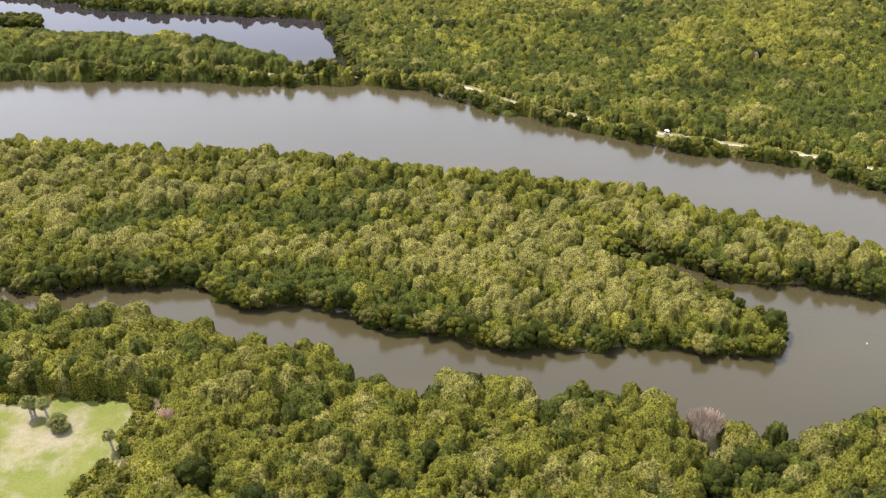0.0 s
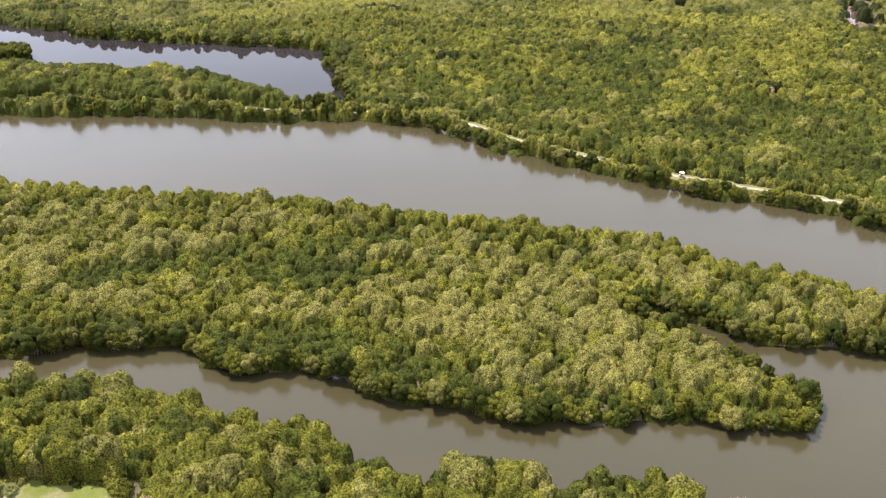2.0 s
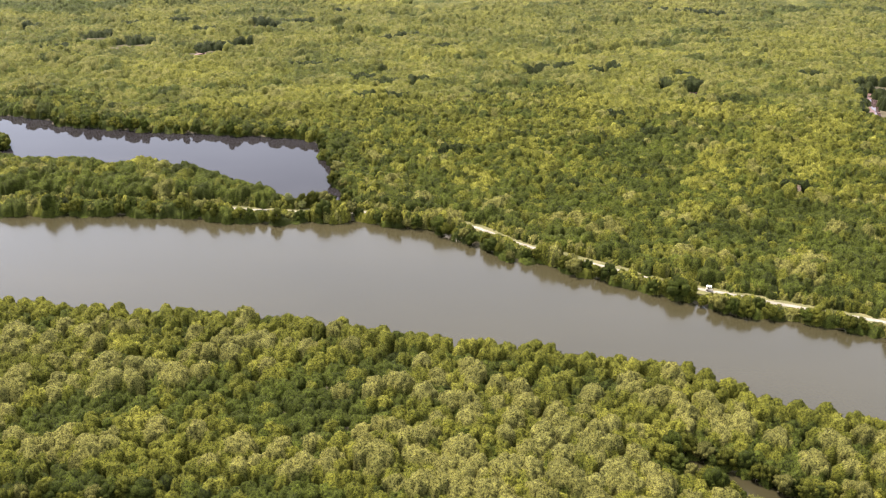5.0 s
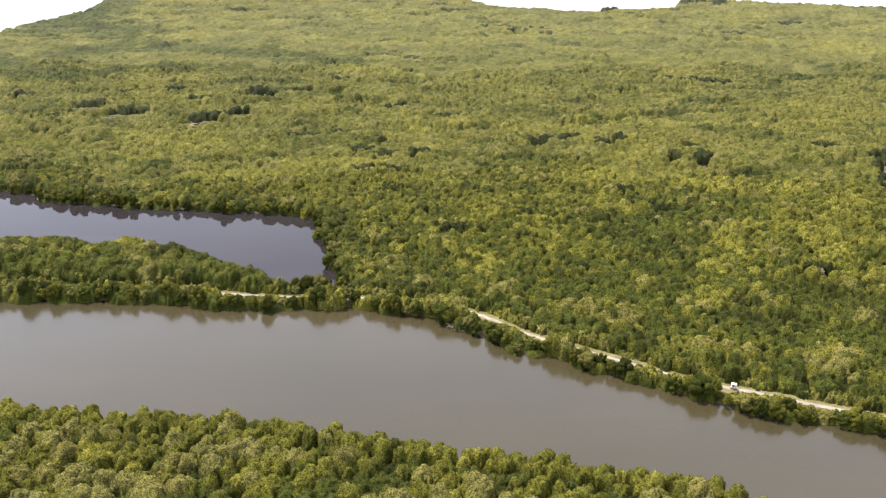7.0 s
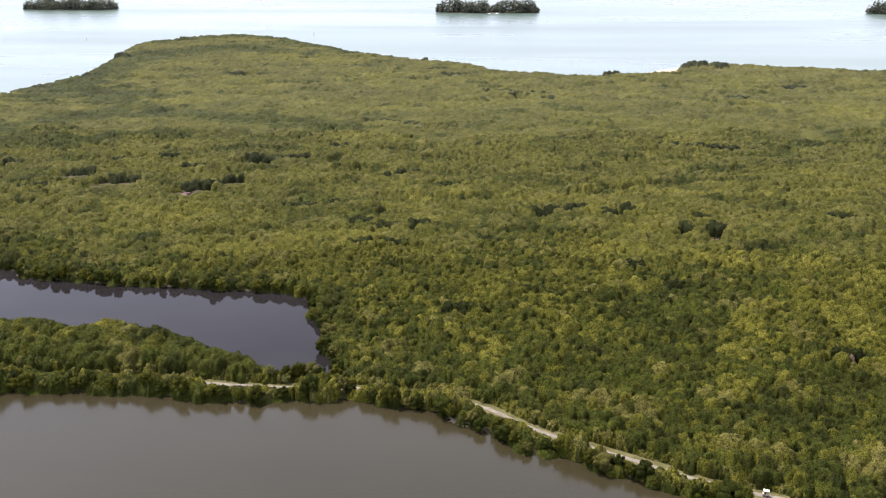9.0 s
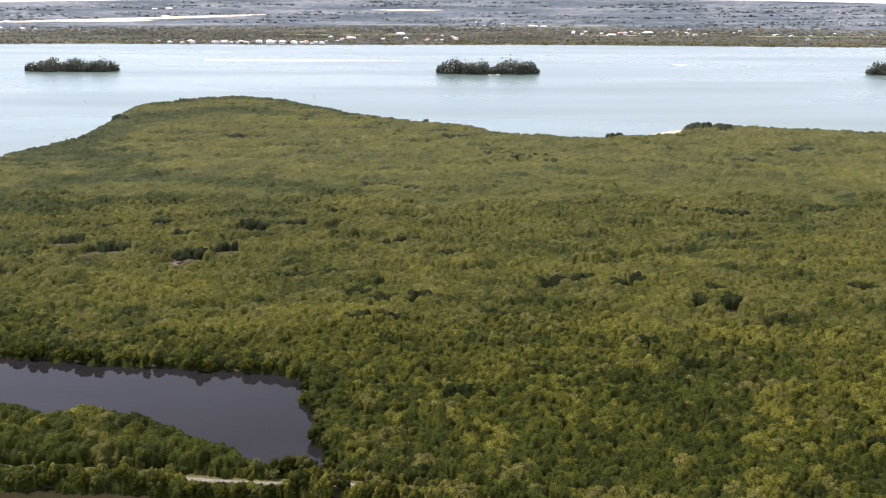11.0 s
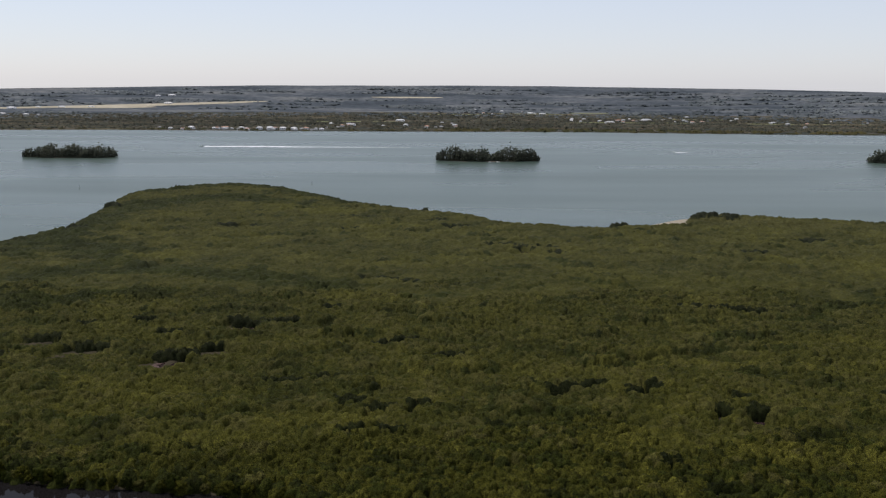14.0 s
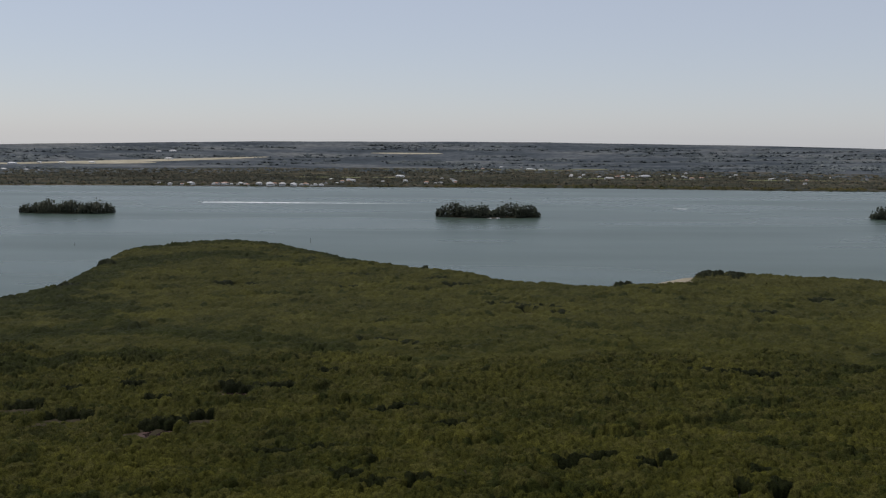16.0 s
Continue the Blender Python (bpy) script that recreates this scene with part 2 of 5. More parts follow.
ISLAND_SOUTH = smooth([(-260, 112), (-150, 101), (-98, 98), (-83, 98), (-76, 101), (-66, 99), (-56, 102), (-51, 98), (-43, 92), (-36, 91), (-27, 92),
                       (-15, 88), (-12, 84), (-6, 82), (1, 82), (12, 78), (18, 76), (26, 77), (33, 75), (42, 77), (52, 77), (57, 75), (64, 75), (71, 74.5),
                       (75, 78), (74, 83), (71, 88), (65, 94), (58, 101), (51, 108), (46, 113), (51, 115), (55, 112.5), (61, 109), (67, 105),
                       (73, 102), (82, 101), (88, 101), (96, 97.5), (104, 95), (125, 86), (160, 70), (220, 45)], 4, 0.35, 3)
ISLAND_NORTH = smooth([(220, 62), (160, 82), (130, 96), (109, 109), (102, 115), (91, 123), (78, 128), (65, 135), (52, 144), (37, 146), (19, 152), (6, 154),
                       (-10, 158), (-26, 161), (-51, 166), (-72, 166.5), (-84, 168.5), (-110, 172), (-128, 174), (-180, 176), (-260, 180)], 4, 0.35, 4)
ISLAND = np.vstack([ISLAND_SOUTH, ISLAND_NORTH])

CAUSEWAY_SHORE = smooth([(-330, 244), (-220, 236), (-154, 231), (-127, 231), (-94, 231), (-77, 229), (-54, 225), (-42, 227), (-33, 226), (-26, 228), (-13, 223), (-3, 222),
                         (3, 216), (10, 211), (17, 205), (21, 200), (31, 199), (36, 193), (44, 190), (50, 186), (62, 180), (73, 173), (84, 170),
                         (92, 168), (104, 163), (112, 160), (117, 153), (125, 146), (150, 128), (250, 62), (420, 0)], 4, 0.3, 5)
BAY_SHORE = smooth([(1500, 640), (800, 740), (450, 815), (376, 831), (347, 839), (303, 853), (259, 868), (227, 863), (215, 840), (209, 818), (164, 804), (134, 794),
                    (99, 801), (54, 825), (7, 876), (-46, 910), (-92, 951), (-132, 1003), (-185, 1065), (-249, 1100), (-301, 1058),
                    (-328, 1010), (-323, 930), (-315, 881), (-311, 836), (-309, 785), (-319, 750), (-328, 710), (-345, 640), (-420, 560), (-800, 480)], 4, 1.2, 6)
FOREST = np.vstack([CAUSEWAY_SHORE, [(1500, 0)], BAY_SHORE, [(-800, 260)]])
POND = np.vstack([smooth([(-230, 283), (-171, 277), (-144, 271), (-134, 273), (-124, 271), (-114, 264), (-106, 268), (-88, 266), (-78, 259), (-66, 250.5), (-54, 243.5),
                          (-47, 239), (-38, 240), (-32, 240), (-31, 247), (-36, 255), (-38, 262), (-36, 270), (-42, 280), (-44, 287), (-44, 295),
                          (-57, 303), (-78, 305), (-93, 308), (-117, 310), (-137, 314), (-152, 316), (-160, 323), (-178, 329), (-230, 345)], 4, 0.4, 7)])
ISLET = smooth([(-162, 289), (-163, 294), (-170, 297), (-182, 296), (-190, 291), (-182, 287), (-170, 287), (-162, 289)], 4)
NEAR_SHORE = smooth([(-330, 96), (-180, 88), (-90, 85), (-78, 85), (-66, 84), (-52, 80), (-40, 75), (-28, 73), (-22, 69), (-14, 65), (-7, 59), (-1, 56), (4, 59),
                     (12, 61), (20, 58), (26, 57), (37, 59), (45, 57), (49, 53), (56, 50), (60, 47), (67, 46), (72, 46), (79, 48), (86, 52), (130, 58), (300, 40)], 4, 0.35, 8)
NEAR_BANK = np.vstack([NEAR_SHORE, [(400, -500), (-400, -500)]])
LAWN = smooth([(-110, 61), (-92, 59), (-81, 58.5), (-76, 58.8), (-71, 60.5), (-65, 59.5), (-57, 59), (-53.5, 57.5), (-54.5, 53), (-53.5, 48), (-55, 44), (-57, 39), (-59, 33), (-62, 22),
               (-85, 5), (-115, 15), (-118, 40), (-110, 61)], 4, 0.3, 9)
ROAD = smooth([(-330, 252), (-220, 246), (-150, 241), (-122, 240), (-97, 238.5), (-74, 236), (-56, 233.5), (-42, 232.5), (-29, 232.2), (-18, 231.5), (-6, 229), (4, 225.5), (12, 221), (18, 215.5),
               (25, 209.5), (37, 202), (46, 196.5), (60, 188), (70, 183.5), (79, 180), (87, 176.5), (97, 172.5), (116, 165), (140, 150), (250, 84), (420, 30)], 5)
# Pools and hollows in the forest: place, half width and half depth, turn
POOLS = ((-119, 429, 7.5, 6, 0), (-106, 443, 9, 2.2, 33), (-162, 444, 9.5, 2.4, 6), (-187, 458, 7.5, 2.3, 0), (-100, 487, 7.5, 2.4, -14), (57, 692, 7, 5, 0), (113, 364, 3.8, 2.8, 0),
         (185, 335, 7.5, 4, 0), (187.5, 350, 3, 15, -18), (195, 349, 2.4, 12, -18), (195, 374, 4.5, 3.5, 0), (201, 371, 4, 2.2, 0))
HOLLOWS = ((76, 388, 3.4, 3.2, 0), (80, 393, 3, 2.2, 0), (101, 366, 2.6, 3.0, 0), (114, 383, 3.6, 1.6, 10), (57, 396, 6, 1.6, 24), (44, 390, 4, 1.6, 0), (174, 386, 6, 1.4, 0), (134, 523, 7, 3.0, -10),
           (158, 517, 18, 1.8, -7), (-12, 372, 5, 1.5, 60), (-24, 369, 4, 1.1, 10), (0, 434, 4, 1.6, 0), (-22, 456, 9, 1.4, 16), (-35, 378, 5, 1.4, 0), (-232, 478, 4, 3, 20), (-176, 483, 4, 1.6, 0), (-150, 490, 4, 1.6, 0),
           (-60, 520, 5, 2.4, 0), (-46, 594, 7, 2.4, 0), (-31, 590, 5, 2, 0), (-22, 582, 5, 3, 30), (-172, 790, 16, 5, 0), (-76, 777, 9, 5, 0), (-80, 846, 14, 4, 0), (-7, 822, 8, 4, 0), (8, 794, 9, 4, 0), (40, 708, 9, 4, 0),
           (78, 678, 6, 4, 0), (72, 699, 8, 4, 0), (-299, 780, 9, 5, 0), (17, 354, 3, 1.4, 0), (-51, 407, 6, 1.6, 0), (-82, 491, 6, 2, 0), (81, 304, 5, 1.4, 15), (119, 245, 2.4, 1.4, 0), (-32, 346, 5, 1.5, 20), (-199, 431, 8, 1.8, 0),
           (-131, 465, 5, 1.6, 0), (-68, 402, 6, 1.5, 0), (3, 278, 3.4, 1.2, 0), (-19, 347, 3, 1.2, 0), (71, 322, 3, 1.4, 0), (279, 736, 12, 4, 0), (222, 682, 9, 3, 0))


def in_ovals(ovals, xy, grow=0.0):
    hit = np.zeros(len(xy), bool)
    edge = 1 + 0.45 * ripple_noise(xy, 5, 91)
    for x, y, a, b, turn in ovals:
        c, s = math.cos(radians(turn)), math.sin(radians(turn))
        d = xy - (x, y)
        u, v = d[:, 0] * c + d[:, 1] * s, d[:, 1] * c - d[:, 0] * s
        hit |= (u / (a + grow)) ** 2 + (v / (b + grow)) ** 2 < edge
    return hit


def far_shore_y(x):
    return 2266 - 42 * (np.abs(x) / 1000.0) ** 2 + 14 * np.sin(x / 170.0)


def land(xy):
    """How far a place lies inside the land (below 0: under water)."""
    out = np.full(len(xy), -30.0)
    for poly in (ISLAND, FOREST, NEAR_BANK, ISLET):
        near = (xy[:, 0] > poly[:, 0].min() - 30) & (xy[:, 0] < poly[:, 0].max() + 30) & (xy[:, 1] > poly[:, 1].min() - 30) & (xy[:, 1] < poly[:, 1].max() + 30)
        d = away(np.vstack([poly, poly[:1]]), xy[near])
        out[near] = np.maximum(out[near], np.where(inside(poly, xy[near]), d, -d))
    near = (xy[:, 0] < 0) & (xy[:, 0] > -260) & (xy[:, 1] > 220) & (xy[:, 1] < 370)
    d = away(np.vstack([POND, POND[:1]]), xy[near])
    wet = inside(POND, xy[near])
    di = away(ISLET, xy[near])
    dry = inside(ISLET, xy[near])
    out[near] = np.where(dry, di, np.where(wet, np.maximum(-d, -di), np.minimum(out[near], d)))
    out = np.where(in_ovals(POOLS, xy), -3.0, out)
    return np.maximum(out, xy[:, 1] - far_shore_y(xy[:, 0]))


# ---------------------------------------------------------------- mesh helpers
def mesh_of(name, verts, quads, mats=(), index=None, tint=None, soft=0, colour=None):
    me = bpy.data.meshes.new(name)
    n = len(quads)
    me.vertices.add(len(verts))
    me.vertices.foreach_set("co", np.ascontiguousarray(verts, np.float32).ravel())
    me.loops.add(4 * n)
    me.loops.foreach_set("vertex_index", np.ascontiguousarray(quads, np.int32).ravel())
    me.polygons.add(n)
    me.polygons.foreach_set("loop_start", np.arange(0, 4 * n, 4, dtype=np.int32))
    for m in mats:
        me.materials.append(m)
    if index is not None:
        me.polygons.foreach_set("material_index", np.ascontiguousarray(index, np.int32))
    if tint is not None:
        at = me.attributes.new("tint", "FLOAT", "FACE")
        at.data.foreach_set("value", np.ascontiguousarray(tint, np.float32))
    if colour is not None:
        at = me.attributes.new("leaf", "FLOAT_COLOR", "POINT")
        at.data.foreach_set("color", np.column_stack([colour, np.ones(len(colour))]).astype(np.float32).ravel())
    if soft:
        me.polygons.foreach_set("use_smooth", np.arange(n) < soft)
    me.update(calc_edges=True)
    return me


def part(name, bm, mat, parent=None, label="", m=None, smooth_faces=False):
    """Links a bmesh, or a mesh, as one object under a thing."""
    if isinstance(bm, bmesh.types.BMesh):
        me = bpy.data.meshes.new(name)
        bm.to_mesh(me)
        bm.free()
    else:
        me = bm
    if mat is not None and not me.materials:
        me.materials.append(mat)
    if smooth_faces:
        me.polygons.foreach_set("use_smooth", np.ones(len(me.polygons), bool))
    ob = new(name, me)
    if parent is not None:
        ob.parent = parent
    if m is not None:
        ob.matrix_basis = m
    if label:
        ob["label"] = label
    return ob


def box(bm, x, y, z, sx, sy, sz, bevel=0.0, turn=None):
    r = bmesh.ops.create_cube(bm, size=1, matrix=Matrix.Translation((x, y, z)) @ (turn or Matrix()) @ Matrix.Diagonal((sx, sy, sz, 1)))
    if bevel:
        bmesh.ops.bevel(bm, geom=list({e for v in r["verts"] for e in v.link_edges}), offset=bevel, segments=1, affect="EDGES")


def tube(bm, points, radii, sides=6):
    """A tapered limb along the points."""
    rings = []
    for i, (p, r) in enumerate(zip(points, radii)):
        p = Vector(p)
        a = Vector(points[min(i + 1, len(points) - 1)]) - Vector(points[max(i - 1, 0)])
        q = a.to_track_quat("Z", "Y")
        rings.append([bm.verts.new(p + q @ Vector((r * math.cos(6.283 * k / sides), r * math.sin(6.283 * k / sides), 0))) for k in range(sides)])
    for a, b in zip(rings, rings[1:]):
        for k in range(sides):
            bm.faces.new((a[k], a[(k + 1) % sides], b[(k + 1) % sides], b[k]))
    bm.faces.new(rings[0][::-1])
    bm.faces.new(rings[-1])


DOME = {2: np.array([(k, (k + 1) % 6, 6 + (k + 1) % 6, 6 + k) for k in range(6)] + [(12, 6, 7, 8), (12, 8, 9, 10), (12, 10, 11, 6)]),
        1: np.array([(6, 0, 1, 2), (6, 2, 3, 4), (6, 4, 5, 0)])}


def crowns(rng, centre, radius, base, top, species, tint, lobes, sprays, size, skirt=0.15, rings=2, rough=0.45, clump_size=1.0):
    """Crowns as arrays: each tree is a heap of rounded, uneven clumps of leaves, with loose sprays standing out of them.
    Returns verts, quads, the species and tint of each face, and how many faces belong to clumps."""
    n = len(centre)
    h = (top - base)[:, None]
    cx, cy = centre[:, :1], centre[:, 1:2]
    az = np.arange(lobes) * 2.39996 + rng.uniform(0, 6.283, (n, 1)) + rng.normal(0, 0.3, (n, lobes))
    up = np.clip((np.arange(lobes) + 0.6) / lobes * (1 + skirt) - skirt + rng.normal(0, 0.07, (n, lobes)), -0.5, 1.0)
    up[:, -1] = 1.0
    out = np.sqrt(np.clip(1 - up ** 2, 0.0, 1))
    half = 0.5 * h
    lr = radius[:, None] * rng.uniform(0.36, 0.64, (n, lobes)) * (8.0 / lobes) ** 0.3 * clump_size
    k = rng.uniform(0.55, 0.88, (n, lobes))
    lz = np.minimum(base[:, None] + half + half * up * k * 1.1, top[:, None] - lr * 0.55)
    lc = np.stack([cx + radius[:, None] * k * out * np.cos(az), cy + radius[:, None] * k * out * np.sin(az), lz], -1)
    # rounded clumps, leaning outwards
    lean = np.stack([out * np.cos(az) * 0.8, out * np.sin(az) * 0.8, 0.7 + 0.3 * up], -1)
    lean /= np.linalg.norm(lean, axis=-1, keepdims=True)
    ref = np.array((0.31, 0.52, 0.13))
    e1 = np.cross(lean, ref)
    e1 /= np.linalg.norm(e1, axis=-1, keepdims=True)
    e2 = np.cross(lean, e1)
    ang = np.arange(6) * 1.0472 + rng.uniform(0, 6.283, (n, lobes, 1))
    ring = e1[:, :, None] * np.cos(ang)[..., None] + e2[:, :, None] * np.sin(ang)[..., None]
    r = lr[..., None, None]
    c = lc[:, :, None]
    w = lambda a, b: rng.uniform(a, b, (n, lobes, 6, 1))
    low = c + ring * r * w(0.8, 1.15) - lean[:, :, None] * r * w(0.35, 0.75)
    tip = c + lean[:, :, None] * r * rng.uniform(0.75, 1.0, (n, lobes, 1, 1))
    if rings == 2:
        body = np.concatenate([low, c + ring * r * w(0.6, 0.85) + lean[:, :, None] * r * w(0.35, 0.7), tip], 2)
    else:
        body = np.concatenate([low, tip], 2)
    per = body.shape[2]
    body = body.reshape(-1, 3)
    dome = DOME[rings]
    bodyq = (dome[None] + per * np.arange(n * lobes)[:, None, None]).reshape(-1, 4)
    clump_faces = len(dome) * lobes
    # loose sprays of leaves
    d = rng.normal(0, 1, (n, lobes, sprays, 3)) + lean[:, :, None] * 1.0
    d /= np.linalg.norm(d, axis=-1, keepdims=True)
    sprays = max(sprays, 0)
    p = c + d * r * rng.uniform(0.86, 1.1, (n, lobes, sprays, 1))
    nn = d + np.array((0, 0, 0.3)) + rng.normal(0, rough, d.shape)
    nn /= np.linalg.norm(nn, axis=-1, keepdims=True)
    u = np.cross(nn, rng.normal(0, 1, d.shape))
    u /= np.linalg.norm(u, axis=-1, keepdims=True)
    v = np.cross(nn, u)
    s = size * rng.uniform(0.6, 1.35, (n, lobes, sprays, 1))
    j = lambda: rng.uniform(0.6, 1.25, s.shape)
    fold = nn * s * 0.35
    quad = np.stack([p - u * s * j() - fold * 0.6, p - v * s * j() * 0.75, p + u * s * j() - fold * 0.6, p + v * s * j() * 0.75], 3).reshape(-1, 3)
    m = n * lobes * sprays
    verts = np.concatenate([body, quad])
    verts[:, 2] = np.maximum(verts[:, 2], 0.06)
    quads = np.concatenate([bodyq, np.arange(4 * m).reshape(-1, 4) + len(body)])
    sp = np.concatenate([np.repeat(species, clump_faces), np.repeat(species, lobes * sprays)])
    shade = np.repeat(tint, lobes) + rng.normal(0, 0.09, n * lobes)
    ti = np.clip(np.concatenate([np.repeat(shade, len(dome)), np.repeat(shade, sprays) + rng.normal(0, 0.08, m)]), 0, 1)
    return verts, quads, sp, ti, len(bodyq)


def scatter(rng, poly, spacing, x0, x1, y0, y1):
    """Places about that far apart within a shape."""
    gx, gy = np.meshgrid(np.arange(x0, x1, spacing), np.arange(y0, y1, spacing * 0.87))
    gx[1::2] += spacing / 2
    xy = np.stack([gx.ravel(), gy.ravel()], 1) + rng.uniform(-0.42, 0.42, (gx.size, 2)) * spacing
    return xy[inside(poly, xy)]


# ---------------------------------------------------------------- ground and water
def steps_to(edges):
    """Grid lines: (from, to, step) pieces joined."""
    rows = [np.arange(a, b, s) for a, b, s in edges]
    return np.concatenate(rows + [[edges[-1][1]]])


gx = steps_to([(-4900, -1000, 130), (-1000, -260, 20), (-260, 260, 4), (260, 1000, 20), (1000, 4900, 130)])
gy = steps_to([(-900, -20, 40), (-20, 330, 3.2), (330, 1130, 12), (1130, 2200, 60), (2200, 2330, 10), (2330, 4900, 60)])
X, Y = np.meshgrid(gx, gy)
# Beyond the last woods the ground rises in one low ridge; the sheet ends on a wide circle
R = np.hypot(X, Y)
k = np.minimum(1, 4880 / np.maximum(R, 1))
X, Y = X * k, Y * k
R = np.minimum(R, 4880)
flat = np.stack([X.ravel(), Y.ravel()], 1)


def ridge(xy):
    r, side = np.hypot(xy[:, 0], xy[:, 1]), np.arctan2(xy[:, 0], np.maximum(xy[:, 1], 1))
    crest = 97 - 105 * np.minimum(np.abs(side), 0.8) ** 2 + 9 * np.minimum(side, 0.5) + 0.9 * np.sin(side * 23) + 0.5 * np.sin(side * 61 + 1)
    return np.clip((r - 3500) / 1380, 0, 1) ** 1.6 * np.maximum(crest, 0) * (xy[:, 1] > 0)


def ground_z(xy):
    d = land(xy)
    z = np.where(d > 0, np.minimum(0.12 + d * 0.16, 0.5), np.maximum(d * 0.35, -1.6))
    bank = inside(NEAR_BANK, xy)
    z += np.where(bank, np.clip(away(NEAR_SHORE, xy) - 2, 0, 8) * 0.07, 0)
    near = (np.abs(xy[:, 0]) < 420) & (xy[:, 1] > 20) & (xy[:, 1] < 260)
    dr = np.full(len(xy), 99.0)
    dr[near] = away(ROAD, xy[near])
    z = np.where((dr < 6) & (d > -0.5), np.maximum(z, 0.8 - np.clip(dr - 2.2, 0, 9) * 0.28), z)
    return z + ridge(xy)


Z = ground_z(flat)
ny, nx = X.shape
i = np.arange((ny - 1) * nx).reshape(ny - 1, nx)[:, :-1].ravel()
# ground past 3550 m takes the colour with haze painted in
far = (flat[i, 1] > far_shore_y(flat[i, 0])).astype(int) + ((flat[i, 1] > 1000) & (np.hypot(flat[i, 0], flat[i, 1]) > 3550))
ground = new("ground", mesh_of("ground", np.column_stack([flat, Z]), np.stack([i, i + 1, i + nx + 1, i + nx], 1), (MUD, FAR_GROUND, FAR_HAZE), far))
tagged(ground, "dark muddy ground under mangroves, sloping into the water", "ground", kind="structure")


def sheet(name, outline, z, mat, label, cat, kind="structure"):
    """A flat sheet with an outline, cut into triangles."""
    bm = bmesh.new()
    vs = [bm.verts.new((x, y, z)) for x, y in outline]
    es = [bm.edges.new((a, b)) for a, b in zip(vs, vs[1:] + vs[:1])]
    bmesh.ops.triangle_fill(bm, edges=es, use_beauty=True, normal=(0, 0, 1))
    bmesh.ops.recalc_face_normals(bm, faces=bm.faces)
    if sum(f.normal.z for f in bm.faces) < 0:
        bmesh.ops.reverse_faces(bm, faces=bm.faces)
    return tagged(part(name, bm, mat), label, cat, kind=kind)


road_line = [tuple(p) for p in ROAD]
sheet("water_river", [(-2400, -900), (2400, -900), (2400, 30)] + road_line[::-1] + [(-2400, 252)], 0.0, WATER_RIVER,
      "calm muddy grey-brown river channel between mangrove islands", "water")
sheet("water_pond", road_line + [(600, 30), (600, 560), (-600, 560), (-600, 252)], 0.0, WATER_POND, "dark still pond reflecting the blue sky", "water")
sheet("water_bay", [(-4600, 560), (4600, 560), (4200, 2420), (-4200, 2420)], 0.0, WATER_BAY, "wide grey-green lagoon with faint ripples", "water")
def oval(x, y, a, b, turn):
    c, s = math.cos(radians(turn)), math.sin(radians(turn))
    pts = []
    for q in range(20):
        wave = 1 + 0.12 * math.sin(q * 1.9 + x) + 0.08 * math.sin(q * 3.1 + y)
        u, v = a * wave * math.cos(q * 0.31416), b * wave * math.sin(q * 0.31416)
        pts.append((x + u * c - v * s, y + u * s + v * c))
    return pts


for n, (x, y, a, b, turn) in enumerate(POOLS):
    sheet("mud_rim", oval(x, y, a + 0.9, b + 0.9, turn), 0.02 + 0.005 * n, RED_MUD, "red-brown wet mud round a forest pool", "mud")
    sheet("water_pool", oval(x + 0.15 * a, y - 0.12 * b, a * 0.74, b * 0.74, turn), 0.1 + 0.005 * n, WATER_POOL, "small dark pool in a gap of the forest", "water")
sheet("shoal", [(p[0], p[1]) for p in smooth([(150, 796), (170, 816), (196, 842), (214, 858), (226, 856), (212, 826), (205, 806), (170, 798), (150, 796)], 3)], 0.035, SAND,
      "pale sand shoal at the edge of the lagoon", "sand", kind="structure")

sheet("beach", [(-309 + 7 * math.cos(t), 903 + 5 * math.sin(t)) for t in np.linspace(0, 6.283, 12, endpoint=False)], 0.6, SAND, "small pale beach at the lagoon headland", "sand")

# the shell road on the dike
side = np.gradient(ROAD, axis=0)
side = np.stack([-side[:, 1], side[:, 0]], 1) / np.hypot(*side.T)[:, None]
rr = np.random.RandomState(21)


def ribbon(name, inner, outer, z, mat, label):
    w0, w1 = inner + rr.normal(0, 0.12, len(ROAD)), outer + rr.normal(0, 0.12, len(ROAD))
    left, right = ROAD + side * w1[:, None], ROAD + side * w0[:, None]
    n = len(ROAD)
    v = np.vstack([np.column_stack([left, np.full(n, z)]), np.column_stack([right, np.full(n, z)])])
    q = np.array([(a + n, a + n + 1, a + 1, a) for a in range(n - 1)])
    return tagged(new(name, mesh_of(name, v, q, (mat,))), label, "road", kind="structure")


ribbon("verge", -2.6, 2.4, 0.83, VERGE, "dry grass verge along the dike road")
ribbon("road", -0.7, 0.7, 0.87, SHELL, "narrow pale crushed-shell road on a dike")


# ---------------------------------------------------------------- forest canopies
def canopy(name, xy, rng, radius, height, species, lobes, sprays, size, label, base=0.25, rings=2, leaves=LEAVES, vary=1.0, clump_size=1.0):
    n = len(xy)
    r = radius * rng.uniform(0.75, 1.3, n)
    top = height * rng.uniform(1 - 0.3 * vary, 1 + 0.2 * vary, n)
    tint = np.clip(rng.normal(0.5, 0.16 * vary, n) + 0.22 * ripple_noise(xy, 22, 77) + 0.2 * vary * ripple_noise(xy, 8, 78), 0, 1)
    v, q, sp, ti, soft = crowns(rng, xy, r, np.full(n, base) + top * 0.12, top, species, tint, lobes, sprays, size, 0.15, rings, 0.45, clump_size)
    return tagged(new(name, mesh_of(name, v, q, leaves, sp, ti, soft)), label, "trees", kind="stuff")


